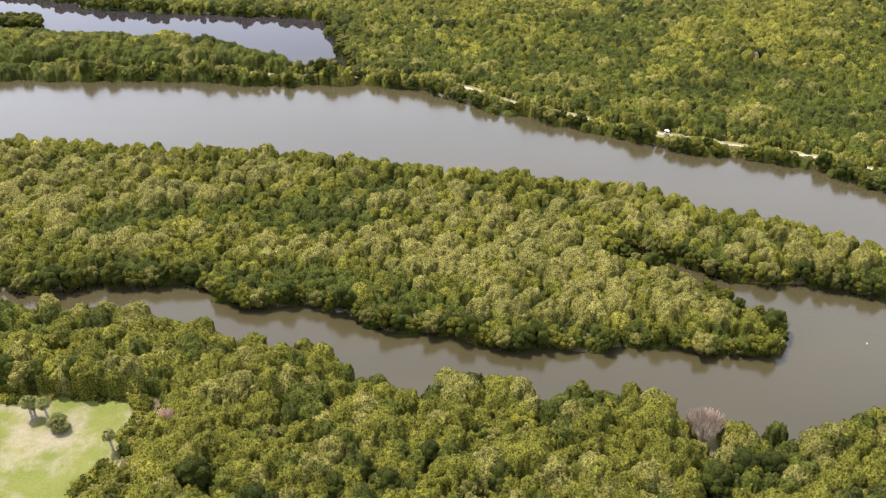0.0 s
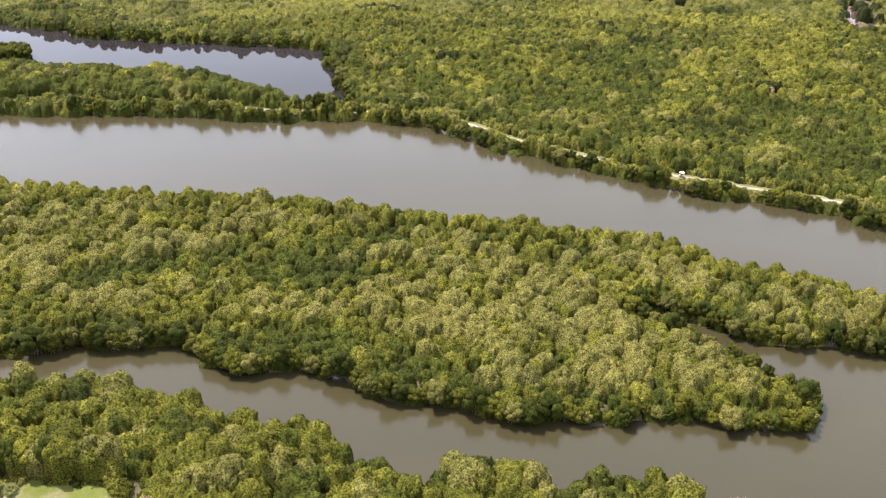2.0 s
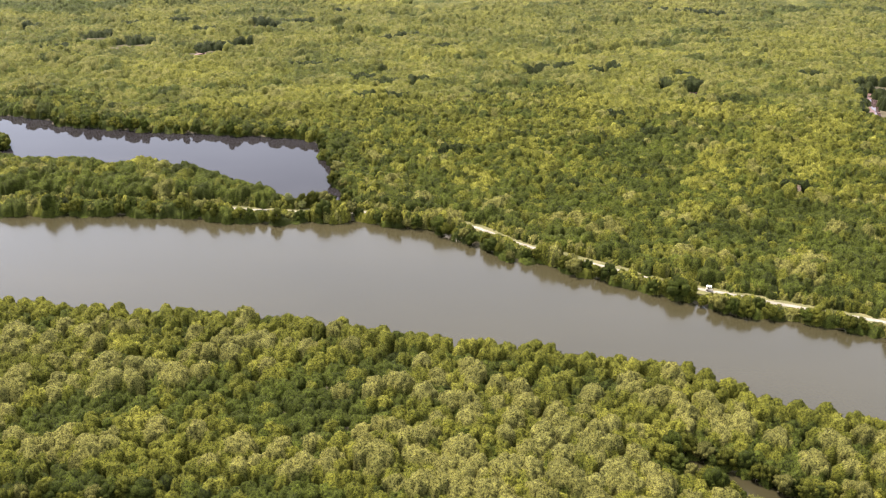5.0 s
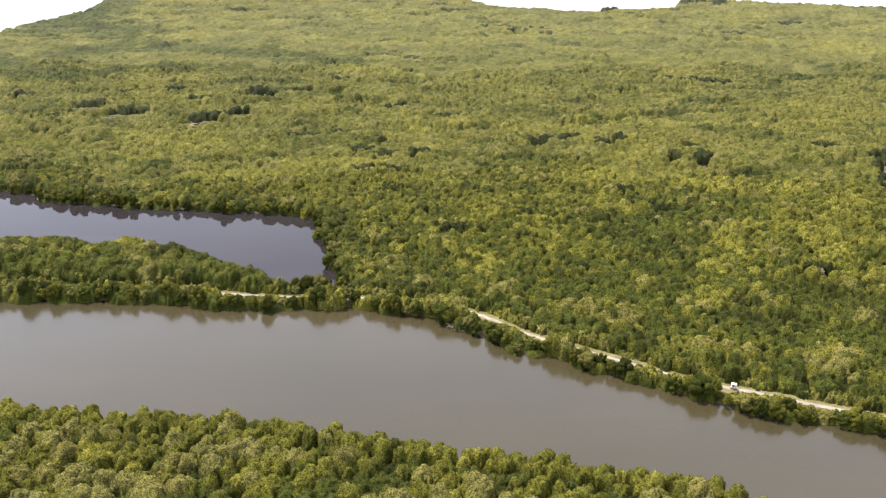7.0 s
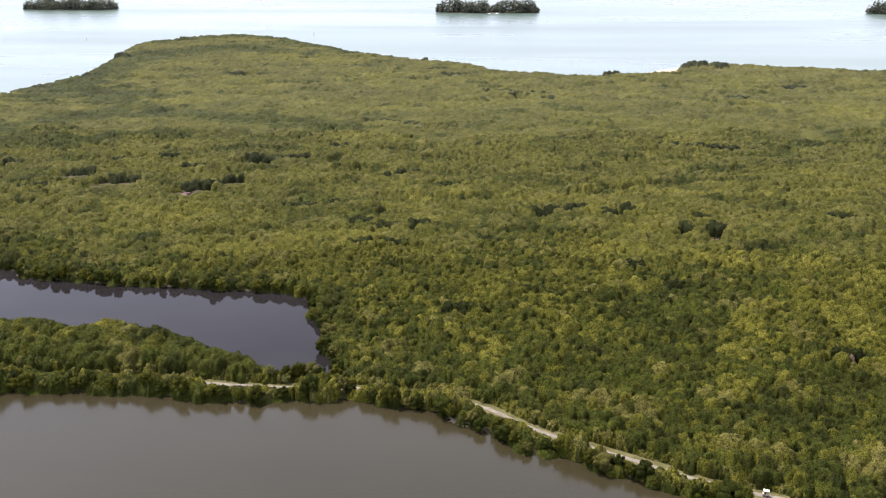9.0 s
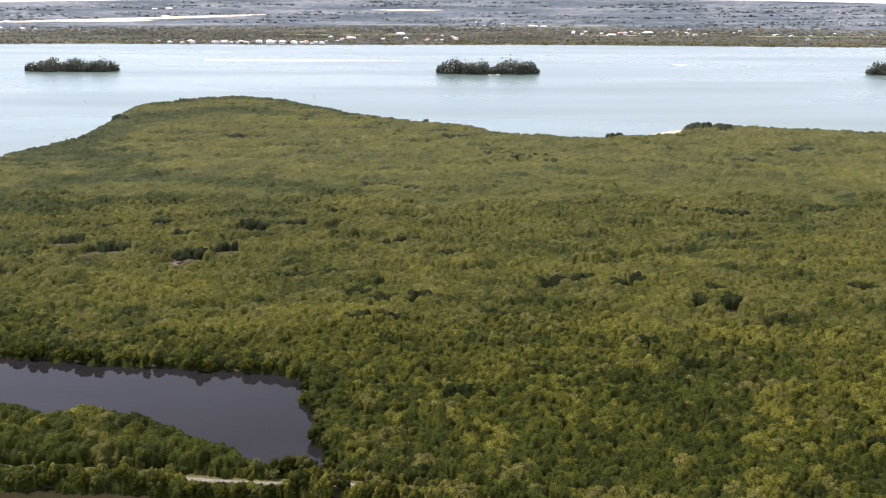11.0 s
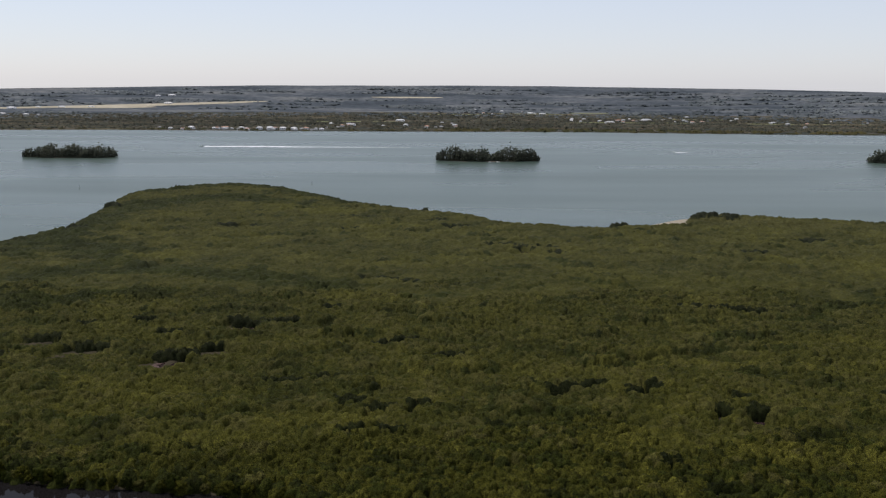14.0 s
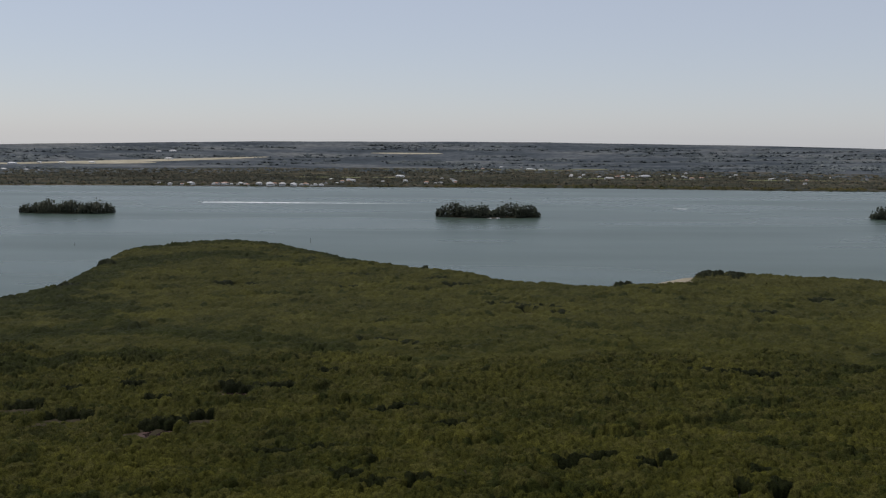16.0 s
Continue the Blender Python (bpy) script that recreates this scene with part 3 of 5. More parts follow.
def stand(name, xy, rng, radius, height, colour, lobes, step, sprays, size, mat, label, vary=1.0, rough=0.1, gaps=0.7):
    """A closed stand of trees: every crown is a heap of rounded clumps that runs into its neighbours; sprays of leaves stand out of the roof."""
    n = len(xy)
    r = radius * rng.uniform(0.8, 1.25, n)
    top = height * rng.uniform(1 - 0.22 * vary, 1 + 0.16 * vary, n)
    k = np.arange(lobes)
    az = k * 2.39996 + rng.uniform(0, 6.283, (n, 1)) + rng.normal(0, 0.25, (n, lobes))
    u = np.sqrt((k + 0.4) / lobes) * rng.uniform(0.8, 1.12, (n, lobes))
    lr = r[:, None] * rng.uniform(0.34, 0.58, (n, lobes)) * (9.0 / lobes) ** 0.4
    lz = top[:, None] - lr - np.minimum(1.25 * r, 0.6 * top)[:, None] * u ** 2 * rng.uniform(0.5, 1.3, (n, lobes))
    heap = np.stack([xy[:, :1] + r[:, None] * u * np.cos(az), xy[:, 1:] + r[:, None] * u * np.sin(az), lz, lr], -1).reshape(-1, 4)
    heap = np.vstack([heap, np.column_stack([xy, top - 1.9 * r, r])])
    shade = np.repeat(colour, lobes, 0) * (1 + 0.09 * vary * rng.normal(0, 1, (n * lobes, 1)))
    shade = np.clip(np.vstack([shade, colour]), 0.002, 0.4)
    x0, y0 = xy.min(0) - 6
    nx, ny = (np.ceil((xy.max(0) + 6 - (x0, y0)) / step)).astype(int)
    # the upper skin of all the clumps together
    z = np.full(nx * ny, -9.0)
    owner = np.full(nx * ny, -1)
    ci, cj = np.round((heap[:, 0] - x0) / step).astype(int), np.round((heap[:, 1] - y0) / step).astype(int)
    span = np.ceil(heap[:, 3] / step).astype(int)
    for a in range(-span.max(), span.max() + 1):
        for b in range(-span.max(), span.max() + 1):
            far2 = (x0 + (ci + a) * step - heap[:, 0]) ** 2 + (y0 + (cj + b) * step - heap[:, 1]) ** 2
            ok = np.nonzero((far2 < heap[:, 3] ** 2) & (ci + a >= 0) & (ci + a < nx) & (cj + b >= 0) & (cj + b < ny))[0]
            if not len(ok):
                continue
            h = heap[ok, 2] + np.sqrt(heap[ok, 3] ** 2 - far2[ok])
            cell = (cj[ok] + b) * nx + ci[ok] + a
            order = np.argsort(h)
            h, cell, who = h[order], cell[order], ok[order]
            better = h > z[cell]
            z[cell[better]], owner[cell[better]] = h[better], who[better]
    full = owner >= 0
    grid_owner, grid_full = owner.reshape(ny, nx), full.reshape(ny, nx)
    spread = grid_owner.copy()
    for ax, way in ((0, 1), (0, -1), (1, 1), (1, -1)):
        spread = np.where(spread < 0, np.roll(spread, way, ax), spread)
    # gaps between the clusters of leaves
    hole = rng.uniform(0, 1, (ny, nx))
    hole = 0.7 * hole + 0.3 * np.roll(hole, 1, 1)
    z = z - np.where(hole.ravel() < 0.44, rng.uniform(0.6, 1.5, len(z)) * gaps, 0)
    z = np.where(full, np.maximum(z + rng.normal(0, rough, len(z)), 0.15), 0.05)
    gz = z.reshape(ny, nx)
    jx, jy = rng.uniform(-0.3, 0.3, (2, ny * nx)) * step
    X = x0 + (np.arange(ny * nx) % nx) * step + jx
    Y = y0 + (np.arange(ny * nx) // nx) * step + jy
    i = np.arange((ny - 1) * nx).reshape(ny - 1, nx)[:, :-1].ravel()
    quads = np.stack([i, i + 1, i + nx + 1, i + nx], 1)
    quads = quads[full[quads].any(1)]
    used, back = np.unique(quads, return_inverse=True)
    quads = back.reshape(-1, 4)
    verts = np.column_stack([X, Y, z])[used]
    tone = shade[np.maximum(spread.ravel()[used], 0)]
    # sprays of leaves, thicker where the roof falls away
    m = int(sprays * full.sum() * step * step)
    if m:
        dy, dx = np.gradient(gz, step)
        cells = np.nonzero(full)[0]
        steep = np.clip(np.hypot(dx, dy).ravel()[cells], 0, 5)
        w = np.sqrt(1 + steep ** 2)
        pick = cells[rng.choice(len(cells), m, p=w / w.sum())]
        nn = np.column_stack([-dx.ravel()[pick], -dy.ravel()[pick], np.full(m, 1.0)]) + (0, 0, 0.5)
        nn /= np.linalg.norm(nn, axis=1, keepdims=True)
        p = np.column_stack([X[pick], Y[pick], z[pick]]) + rng.uniform(-0.5, 0.5, (m, 3)) * (step, step, 0.1)
        p[:, 2] -= rng.uniform(0, 0.5, m) * step * np.clip(np.hypot(dx, dy).ravel()[pick], 0, 5)
        nn += rng.normal(0, 0.28, nn.shape)
        nn /= np.linalg.norm(nn, axis=1, keepdims=True)
        ua = np.cross(nn, rng.normal(0, 1, nn.shape))
        ua /= np.linalg.norm(ua, axis=1, keepdims=True)
        va = np.cross(nn, ua)
        sz = size * rng.uniform(0.6, 1.4, (m, 1))
        p = p + nn * sz * 0.35
        j = lambda: rng.uniform(0.6, 1.25, (m, 1))
        quad = np.stack([p - ua * sz * j() - nn * sz * 0.25, p - va * sz * j() * 0.7, p + ua * sz * j() - nn * sz * 0.25, p + va * sz * j() * 0.7], 1).reshape(-1, 3)
        quad[:, 2] = np.maximum(quad[:, 2], 0.06)
        leaf = shade[owner[pick]] * (1 + rng.normal(0, 0.22, (m, 1)))
        quads = np.vstack([quads, np.arange(4 * m).reshape(-1, 4) + len(verts)])
        verts, tone = np.vstack([verts, quad]), np.vstack([tone, np.repeat(np.clip(leaf, 0.002, 0.4), 4, 0)])
    return tagged(new(name, mesh_of(name, verts, quads, (mat,), None, None, len(quads) - m if step > 0.6 else 0, tone)), label, "trees", kind="stuff")


def leaf_colour(rng, xy, weights, kinds, soft, vary=1.0):
    """Each tree's leaf colour: its own species, drawn towards the mixture of the stand around it."""
    w = np.clip(np.stack(weights, 1), 0.001, None)
    w = w / w.sum(1, keepdims=True)
    t = np.clip(rng.normal(0.5, 0.17 * vary, len(xy)) + 0.2 * ripple_noise(xy, 22, 77) + 0.12 * vary * ripple_noise(xy, 8, 78), 0, 1)[:, None]
    own = SPECIES[kinds, 1] + (SPECIES[kinds, 0] - SPECIES[kinds, 1]) * t
    mean = w @ SPECIES[:, 1] + (w @ (SPECIES[:, 0] - SPECIES[:, 1])) * t
    return own * (1 - soft) + mean * soft


def patches(spots, xy, blur=0.35):
    """How much a place belongs to any of the round patches (place, half width, half depth)."""
    out = np.zeros(len(xy))
    edge = blur * ripple_noise(xy, 14, 93)
    for x, y, a, b in spots:
        out = np.maximum(out, np.clip(1.35 - np.hypot((xy[:, 0] - x) / a, (xy[:, 1] - y) / b) + edge, 0, 1))
    return out


def choose(rng, weights, power=2.2):
    """A species for each tree by its weights."""
    w = np.clip(np.stack(weights, 1), 0.001, None) ** power
    c = np.cumsum(w / w.sum(1, keepdims=True), 1)
    return (rng.uniform(0, 1, (len(w), 1)) > c).sum(1).clip(0, len(weights) - 1)


# the mangrove island between the two channels: pale olive stands among darker green
rng = np.random.RandomState(31)
xy = scatter(rng, ISLAND, 2.6, -150, 135, 60, 182)
xy = xy[np.abs(xy[:, 0]) < 0.53 * (xy[:, 1] + 110) + 8]
d = land(xy)
xy, d = xy[d > 0.7], d[d > 0.7]
a, b = ripple_noise(xy, 7, 1), ripple_noise(xy, 26, 2)
# stands of pale olive crowns, and of low deep green ones
PALE = ((-10, 112, 14, 8), (6, 106, 16, 10), (22, 118, 14, 6), (30, 104, 16, 10), (44, 90, 12, 8), (58, 87, 11, 6), (66, 84, 6, 5), (46, 130, 10, 5), (60, 122, 8, 4), (66, 108, 5, 3), (92, 109, 14, 5),
        (18, 86, 9, 6), (-36, 114, 9, 5), (-48, 108, 8, 5), (-65, 140, 12, 5), (-96, 131, 14, 7), (-71, 111, 8, 5), (-49, 150, 10, 4), (76, 100, 5, 3), (-100, 150, 12, 5))
GREEN = ((-39, 95, 14, 5), (-22, 94, 16, 6), (-10, 88, 12, 6), (-29, 126, 8, 4), (-72, 101, 12, 4), (-90, 101, 14, 4), (-76, 126, 9, 4), (-41, 133, 10, 4), (-15, 143, 12, 4), (9, 150, 14, 4), (36, 143, 10, 4),
         (54, 114, 9, 4), (40, 78, 14, 3), (66, 77, 9, 3), (84, 125, 12, 4), (59, 106, 6, 3))
pale_here, green_here = patches(PALE, xy), patches([(x, y, 1.25 * w, 1.35 * h) for x, y, w, h in GREEN], xy)
rim = away(ISLAND_NORTH, xy) < 6
shore = np.maximum(np.clip(5 - d, 0, 5) / 5, np.clip(11 - away(ISLAND_SOUTH[:60], xy) + 3 * b, 0, 8) / 8)
clump = ripple_noise(xy, 4.2, 7)
pale = np.clip(-0.05 + 0.5 * a + 1.2 * clump + 1.5 * pale_here - 2.6 * green_here - 1.5 * shore, 0.02, 4)
weights = (np.clip(0.8 - 0.3 * b - 0.4 * clump + 1.7 * green_here + 1.1 * shore - 0.6 * pale_here, 0.1, 4) * np.where(rim, 0.3, 1), 0.95 + 0.25 * b + 0.9 * rim + 0.4 * shore, pale, np.clip(ripple_noise(xy, 9, 5) - 0.4, 0, 1) * 1.6 + 0.7 * rim)
kinds = choose(rng, weights)
height = np.clip(4.6 + 0.5 * ripple_noise(xy, 12, 6) + 1.3 * (kinds == 2) - 1.1 * (kinds == 0) + 0.9 * rim, 3.0, 7) * np.where(rim, 1, np.clip(0.55 + 0.12 * d, 0.6, 1))
stand("mangrove_canopy", xy, rng, np.where(kinds == 2, 2.15, 1.5), height, leaf_colour(rng, xy, weights, kinds, 0.12), 15, 0.33, 6.5, 0.175, ROOF_NEAR, "dense island mangroves, dark green and pale olive crowns", 0.8, 0.07, 0.42)

# the near bank: taller mixed woods
rng = np.random.RandomState(32)
xy = scatter(rng, NEAR_BANK, 3.2, -115, 110, 14, 90)
xy = xy[np.abs(xy[:, 0]) < 0.53 * (xy[:, 1] + 110) + 8]
d = land(xy)
keep = (d > 0.8) & ~(inside(LAWN, xy)) & (away(LAWN, xy) > 1.2) & (np.hypot(xy[:, 0] - 50, xy[:, 1] - 48) > 3.4)
xy, d = xy[keep], d[keep]
a, b = ripple_noise(xy, 10, 11), ripple_noise(xy, 30, 12)
weights = (0.8 - 0.4 * b, 1.3 + 0 * a, np.clip(0.6 + 0.5 * a, 0, 2), np.clip(0.1 + 0.3 * b, 0, 1))
kinds = choose(rng, weights)
height = np.clip(7.6 + 1.5 * a + 0.6 * b - 0.8 * np.clip(3 - d, 0, 3) / 3, 4, 10)
height = height + 1.2 * ((xy[:, 0] > 26) & (xy[:, 0] < 47) & (xy[:, 1] > 46))
east = away(LAWN, xy)
height = np.where((xy[:, 0] > -63) & (xy[:, 1] < 60), np.minimum(height, 1.6 + 0.42 * east), height)
height = np.where(np.hypot(xy[:, 0] - 50, xy[:, 1] - 46) < 6.5, np.minimum(height, 4.6), height)
stand("riverside_wood", xy, rng, 2.2 + 0.3 * a, height, leaf_colour(rng, xy, weights, kinds, 0.15), 20, 0.33, 7, 0.2, ROOF_NEAR, "thick mixed riverside wood with rounded green crowns", 1.1, 0.07, 0.5)

# the great forest behind the dike, in three depths
rng = np.random.RandomState(33)


def open_stretch(xy):
    """Where the dike road lies open to the water side."""
    hit = np.zeros(len(xy), bool)
    for x0, x1 in ((-66, -42), (-29, -22), (9, 30), (34, 50), (54, 112)):
        hit |= (xy[:, 0] > x0) & (xy[:, 0] < x1)
    return hit


# Belts of darker and of yellower trees: their line and half width
BELTS_DARK = (([(-277, 569), (-239, 607), (-189, 618), (-144, 603), (-105, 595), (-81, 582), (-58, 570)], 17), ([(-361, 749), (-304, 722), (-251, 697), (-215, 650)], 26),
              ([(-297, 669), (-296, 794), (-289, 917), (-225, 986), (-145, 924)], 24), ([(-262, 540), (-236, 522), (-167, 554)], 16), ([(60, 840), (140, 812), (205, 830)], 14), ([(-330, 1010), (-249, 1090), (-185, 1055), (-92, 940)], 12))
BELTS_SUNNY = (([(-54, 638), (24, 660), (85, 683)], 22), ([(-206, 652), (-174, 673)], 16), ([(-171, 865), (-141, 904), (-95, 869)], 18), ([(-20, 409), (15, 420), (49, 412), (85, 432), (140, 430), (180, 416)], 14))
# Patches of yellow-green, fresh green and greyish olive trees: place, half width, half depth
GOLD = ((-165, 917, 26, 22), (-110, 877, 26, 18), (-198, 664, 26, 14), (-40, 546, 26, 12), (148, 695, 14, 16), (227, 650, 20, 14), (285, 625, 34, 26), (-88, 342, 16, 9), (-42, 358, 20, 7),
        (97, 276, 7, 14), (89, 255, 6, 14), (79, 226, 6, 10), (152, 310, 12, 12), (11, 252, 8, 9), (62, 303, 10, 8), (-108, 318, 10, 7), (104, 286, 8, 8), (130, 268, 8, 16), (60, 340, 20, 10), (120, 330, 26, 10))
FRESH = ((110, 585, 34, 24), (165, 582, 34, 20), (212, 548, 40, 22), (254, 540, 30, 22), (-35, 666, 40, 20), (32, 594, 34, 26), (63, 513, 34, 22), (-35, 326, 24, 10), (-5, 312, 22, 14), (20, 265, 16, 12), (55, 261, 18, 14),
         (34, 236, 14, 9), (62, 219, 12, 7), (-60, 318, 30, 8), (-100, 316, 40, 6), (100, 205, 24, 5))
GREY = ((52, 216, 8, 6), (96, 194, 8, 6), (99, 187, 6, 5), (-14, 256, 5, 4), (-22, 274, 4, 4), (34, 223, 6, 4), (70, 201, 6, 4), (-4, 241, 5, 4), (240, 838, 60, 20), (320, 815, 60, 20), (75, 226, 5, 5))


def lone_height(xy):
    """Taller clumps standing out along the lagoon shore."""
    h = np.zeros(len(xy))
    for x, y, r, up in ((230, 850, 11, 4), (252, 846, 7, 3), (41, 852, 6, 5), (146, 798, 5, 4), (-14, 892, 6, 3), (-312, 895, 8, 4), (20, 868, 4, 2), (260, 868, 10, 2)):
        h = np.maximum(h, up * (np.hypot(xy[:, 0] - x, xy[:, 1] - y) < r))
    return h



def forest(name, spacing, x0, x1, y0, y1, lobes, step, sprays, size, radius, mat, label, even=0.0, soft=0.3, vary=1.0, rough=0.1, gaps=0.7):
    xy = scatter(rng, FOREST, spacing, x0, x1, y0 - 60, y1 + 60)
    low = xy[:, 1] + 16 * ripple_noise(xy, 40, 48)
    wavy = np.where(y1 < 1000, low, xy[:, 1])
    xy = xy[(low >= y0 - 3) & (wavy < y1)]
    view = np.abs(xy[:, 0]) < 0.51 * (xy[:, 1] + (110 if y0 < 300 else 35)) + 14
    xy = xy[view]
    d = land(xy)
    g = np.full(len(xy), 99.0)
    near = xy[:, 1] < 265
    g[near] = away(ROAD, xy[near])
    keep = (d > 0.7) & (g > 4.0) & ~in_ovals(HOLLOWS, xy, 0.5) & ~in_ovals(POOLS, xy, 1.0)
    xy, d, g = xy[keep], d[keep], g[keep]
    a, b, c = ripple_noise(xy, 16, 41), ripple_noise(xy, 60, 42), ripple_noise(xy, 190, 43)
    tuft = ripple_noise(xy, 7, 44)
    # deep green on shores; near the road it also paints the forest edge's shade
    dark = np.clip(0.8 - 0.45 * b - 0.35 * c + np.clip(8 - d, 0, 8) * 0.16 + np.clip(12 - g, 0, 12) * 0.22, 0.1, 4)
    sunny = np.clip(0.08 + 0.45 * tuft * (1 - even) + 0.35 * b + 0.3 * c, 0.02, 2)
    olive = np.clip(0.35 + 0.9 * a * (1 - even) - 0.2 * c, 0.03, 1.8)
    band = ripple_noise(xy * (0.45, 1.2), 26, 47)
    dark = dark + 1.25 * np.clip((330 - xy[:, 1]) / 80, 0, 1) * np.clip(1 - 0.6 * a, 0.2, 1.5)
    # deep green weighted up on the pond's north bank to stand for shade
    dark = dark + 1.3 * ((d < 11) & (xy[:, 1] > 275) & (xy[:, 0] < -25) & (xy[:, 1] < 345))
    plain = np.ones(len(xy))
    for belt, wide in BELTS_DARK:
        near = np.clip(1 - away(np.array(belt, float), xy) / wide + 0.5 * a + 0.2, 0, 1)
        dark, sunny, olive, plain = dark + 7.0 * near, sunny * (1 - 0.9 * near), olive * (1 - 0.9 * near), plain * (1 - 0.7 * near)
    for belt, wide in BELTS_SUNNY:
        near = np.clip(1 - away(np.array(belt, float), xy) / wide + 0.5 * a, 0, 1)
        dark, sunny = dark * (1 - 0.8 * near), sunny + 1.3 * near
    # long broken edges where a taller stand begins, shade along the foot painted as deep green
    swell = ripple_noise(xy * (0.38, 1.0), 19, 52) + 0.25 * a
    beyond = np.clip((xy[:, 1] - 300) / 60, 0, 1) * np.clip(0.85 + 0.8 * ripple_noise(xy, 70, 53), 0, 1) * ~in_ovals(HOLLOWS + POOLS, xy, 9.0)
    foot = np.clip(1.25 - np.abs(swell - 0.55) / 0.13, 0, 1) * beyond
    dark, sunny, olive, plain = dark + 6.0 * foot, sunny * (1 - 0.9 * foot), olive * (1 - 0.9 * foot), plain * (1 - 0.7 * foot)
    gold, fresh, grey = patches(GOLD, xy), patches(FRESH, xy), patches(GREY, xy)
    sunny, dark, olive = (sunny + 2.0 * gold) * (1 - 0.6 * fresh), dark * (1 - 0.7 * gold) * (1 - 0.6 * grey) + 0.35 * fresh, (olive + 2.2 * grey) * (1 - 0.7 * fresh)
    # even weights paler species up in the far stands, in place of haze
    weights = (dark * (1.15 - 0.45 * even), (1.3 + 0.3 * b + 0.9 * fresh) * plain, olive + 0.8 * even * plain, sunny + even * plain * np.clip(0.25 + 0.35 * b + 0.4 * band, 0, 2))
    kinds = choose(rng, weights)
    # rim trees behind each hollow, made deep green for its shaded far side
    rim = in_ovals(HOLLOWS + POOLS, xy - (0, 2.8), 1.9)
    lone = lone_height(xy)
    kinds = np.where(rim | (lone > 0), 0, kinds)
    height = np.clip(4.7 + (0.8 - 0.3 * even) * a + 0.5 * b + 0.5 * ripple_noise(xy, 30, 46) + 0.4 * (kinds == 3) + 1.8 * ((xy[:, 1] < 276) & (xy[:, 0] < -44)), 2.5, 8)
    height = height * np.clip(0.5 + 0.12 * d, 0.55, 1) * np.clip(0.3 + 0.12 * g, 0.5, 1) + lone
    height = height + 1.7 * beyond * np.clip((swell - 0.55) / 0.3, -0.6, 0.7) * (d > 10)
    front = in_ovals(POOLS, xy + (0, 6), 6.0) & ~rim
    height = np.where(front, 1.5, height)
    height = np.where((g < 10) & (xy[:, 1] < np.interp(xy[:, 0], ROAD[:, 0], ROAD[:, 1])), np.minimum(height, np.where(open_stretch(xy), 2.7, 4.6)), height)
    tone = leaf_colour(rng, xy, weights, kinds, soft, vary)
    # shade on the hollow rims put into the leaf colour; lone clumps share it
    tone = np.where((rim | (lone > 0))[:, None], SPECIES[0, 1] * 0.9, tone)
    old = np.clip((xy[:, 1:] - 280) / 420, 0, 1)      # old runs 0 to 1 with distance, greying the leaf colour for haze
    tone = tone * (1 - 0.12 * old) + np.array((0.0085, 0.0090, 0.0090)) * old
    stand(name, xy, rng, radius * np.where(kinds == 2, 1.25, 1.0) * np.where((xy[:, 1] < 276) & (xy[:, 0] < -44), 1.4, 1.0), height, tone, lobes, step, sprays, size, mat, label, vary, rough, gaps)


forest("mangrove_forest", 2.7, -260, 260, 60, 345, 8, 0.43, 2.4, 0.22, 1.75, ROOF_NEAR, "dense green mangrove forest with yellowish tufts", 0.0, 0.2, 1.3, 0.09, 0.62)
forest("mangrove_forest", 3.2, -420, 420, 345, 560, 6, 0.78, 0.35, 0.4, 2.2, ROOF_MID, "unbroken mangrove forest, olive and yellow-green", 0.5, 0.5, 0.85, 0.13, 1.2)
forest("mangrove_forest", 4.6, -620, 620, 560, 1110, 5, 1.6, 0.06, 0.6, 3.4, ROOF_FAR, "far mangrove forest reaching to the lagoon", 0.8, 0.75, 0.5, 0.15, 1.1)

# the same woods go on all around
rng = np.random.RandomState(34)
xy = scatter(rng, NEAR_BANK, 4.6, -112, 112, -112, 60)
xy = xy[((xy[:, 1] < 14) | (np.abs(xy[:, 0]) > 0.53 * (xy[:, 1] + 110) + 8)) & ~inside(LAWN, xy)]
xy = xy[(away(LAWN, xy) > 3) & (land(xy) > 1)]
kinds = choose(rng, [np.full(len(xy), w) for w in (0.9, 1.3, 0.6, 0.25)])
canopy("riverside_wood", xy, rng, np.full(len(xy), 3.2), np.full(len(xy), 6.8), kinds, 7, 3, 0.34, "thick mixed wood with rounded green crowns behind the bank", 0.25, 1, LEAVES, 0.9, 0.85)
xy = scatter(rng, np.array([(-420, -260), (420, -260), (420, 330), (-420, 330)]), 6.0, -420, 420, -260, 330)
wide = 0.53 * (xy[:, 1] + 110) + 8
xy = xy[((np.abs(xy[:, 0]) > wide) | (xy[:, 1] < 14)) & (np.abs(xy[:, 0]) < np.maximum(wide, 60) + 130)]
xy = xy[(np.abs(xy[:, 0]) > 112) | (xy[:, 1] < -112) | (xy[:, 1] > 60)]
d, g = land(xy), away(ROAD, xy)
xy = xy[(d > 2.5) & (g > 6) & ~inside(LAWN, xy) & ((away(LAWN, xy) > 5) | (xy[:, 1] > 40))]
kinds = choose(rng, [np.full(len(xy), w) for w in (0.9, 1.2, 0.7, 0.5)])
canopy("outer_woods", xy, rng, np.full(len(xy), 4.0), np.where(xy[:, 1] < 60, 7.0, 5.2), kinds, 4, 1, 0.7, "mangrove woods going on around the channel", 0.25, 1)
xy = scatter(rng, FOREST, 9.0, -800, 800, 300, 1110)
wide = 0.51 * (xy[:, 1] + 35) + 14
xy = xy[(np.abs(xy[:, 0]) > wide) & (np.abs(xy[:, 0]) < wide + 110)]
xy = xy[land(xy) > 4]
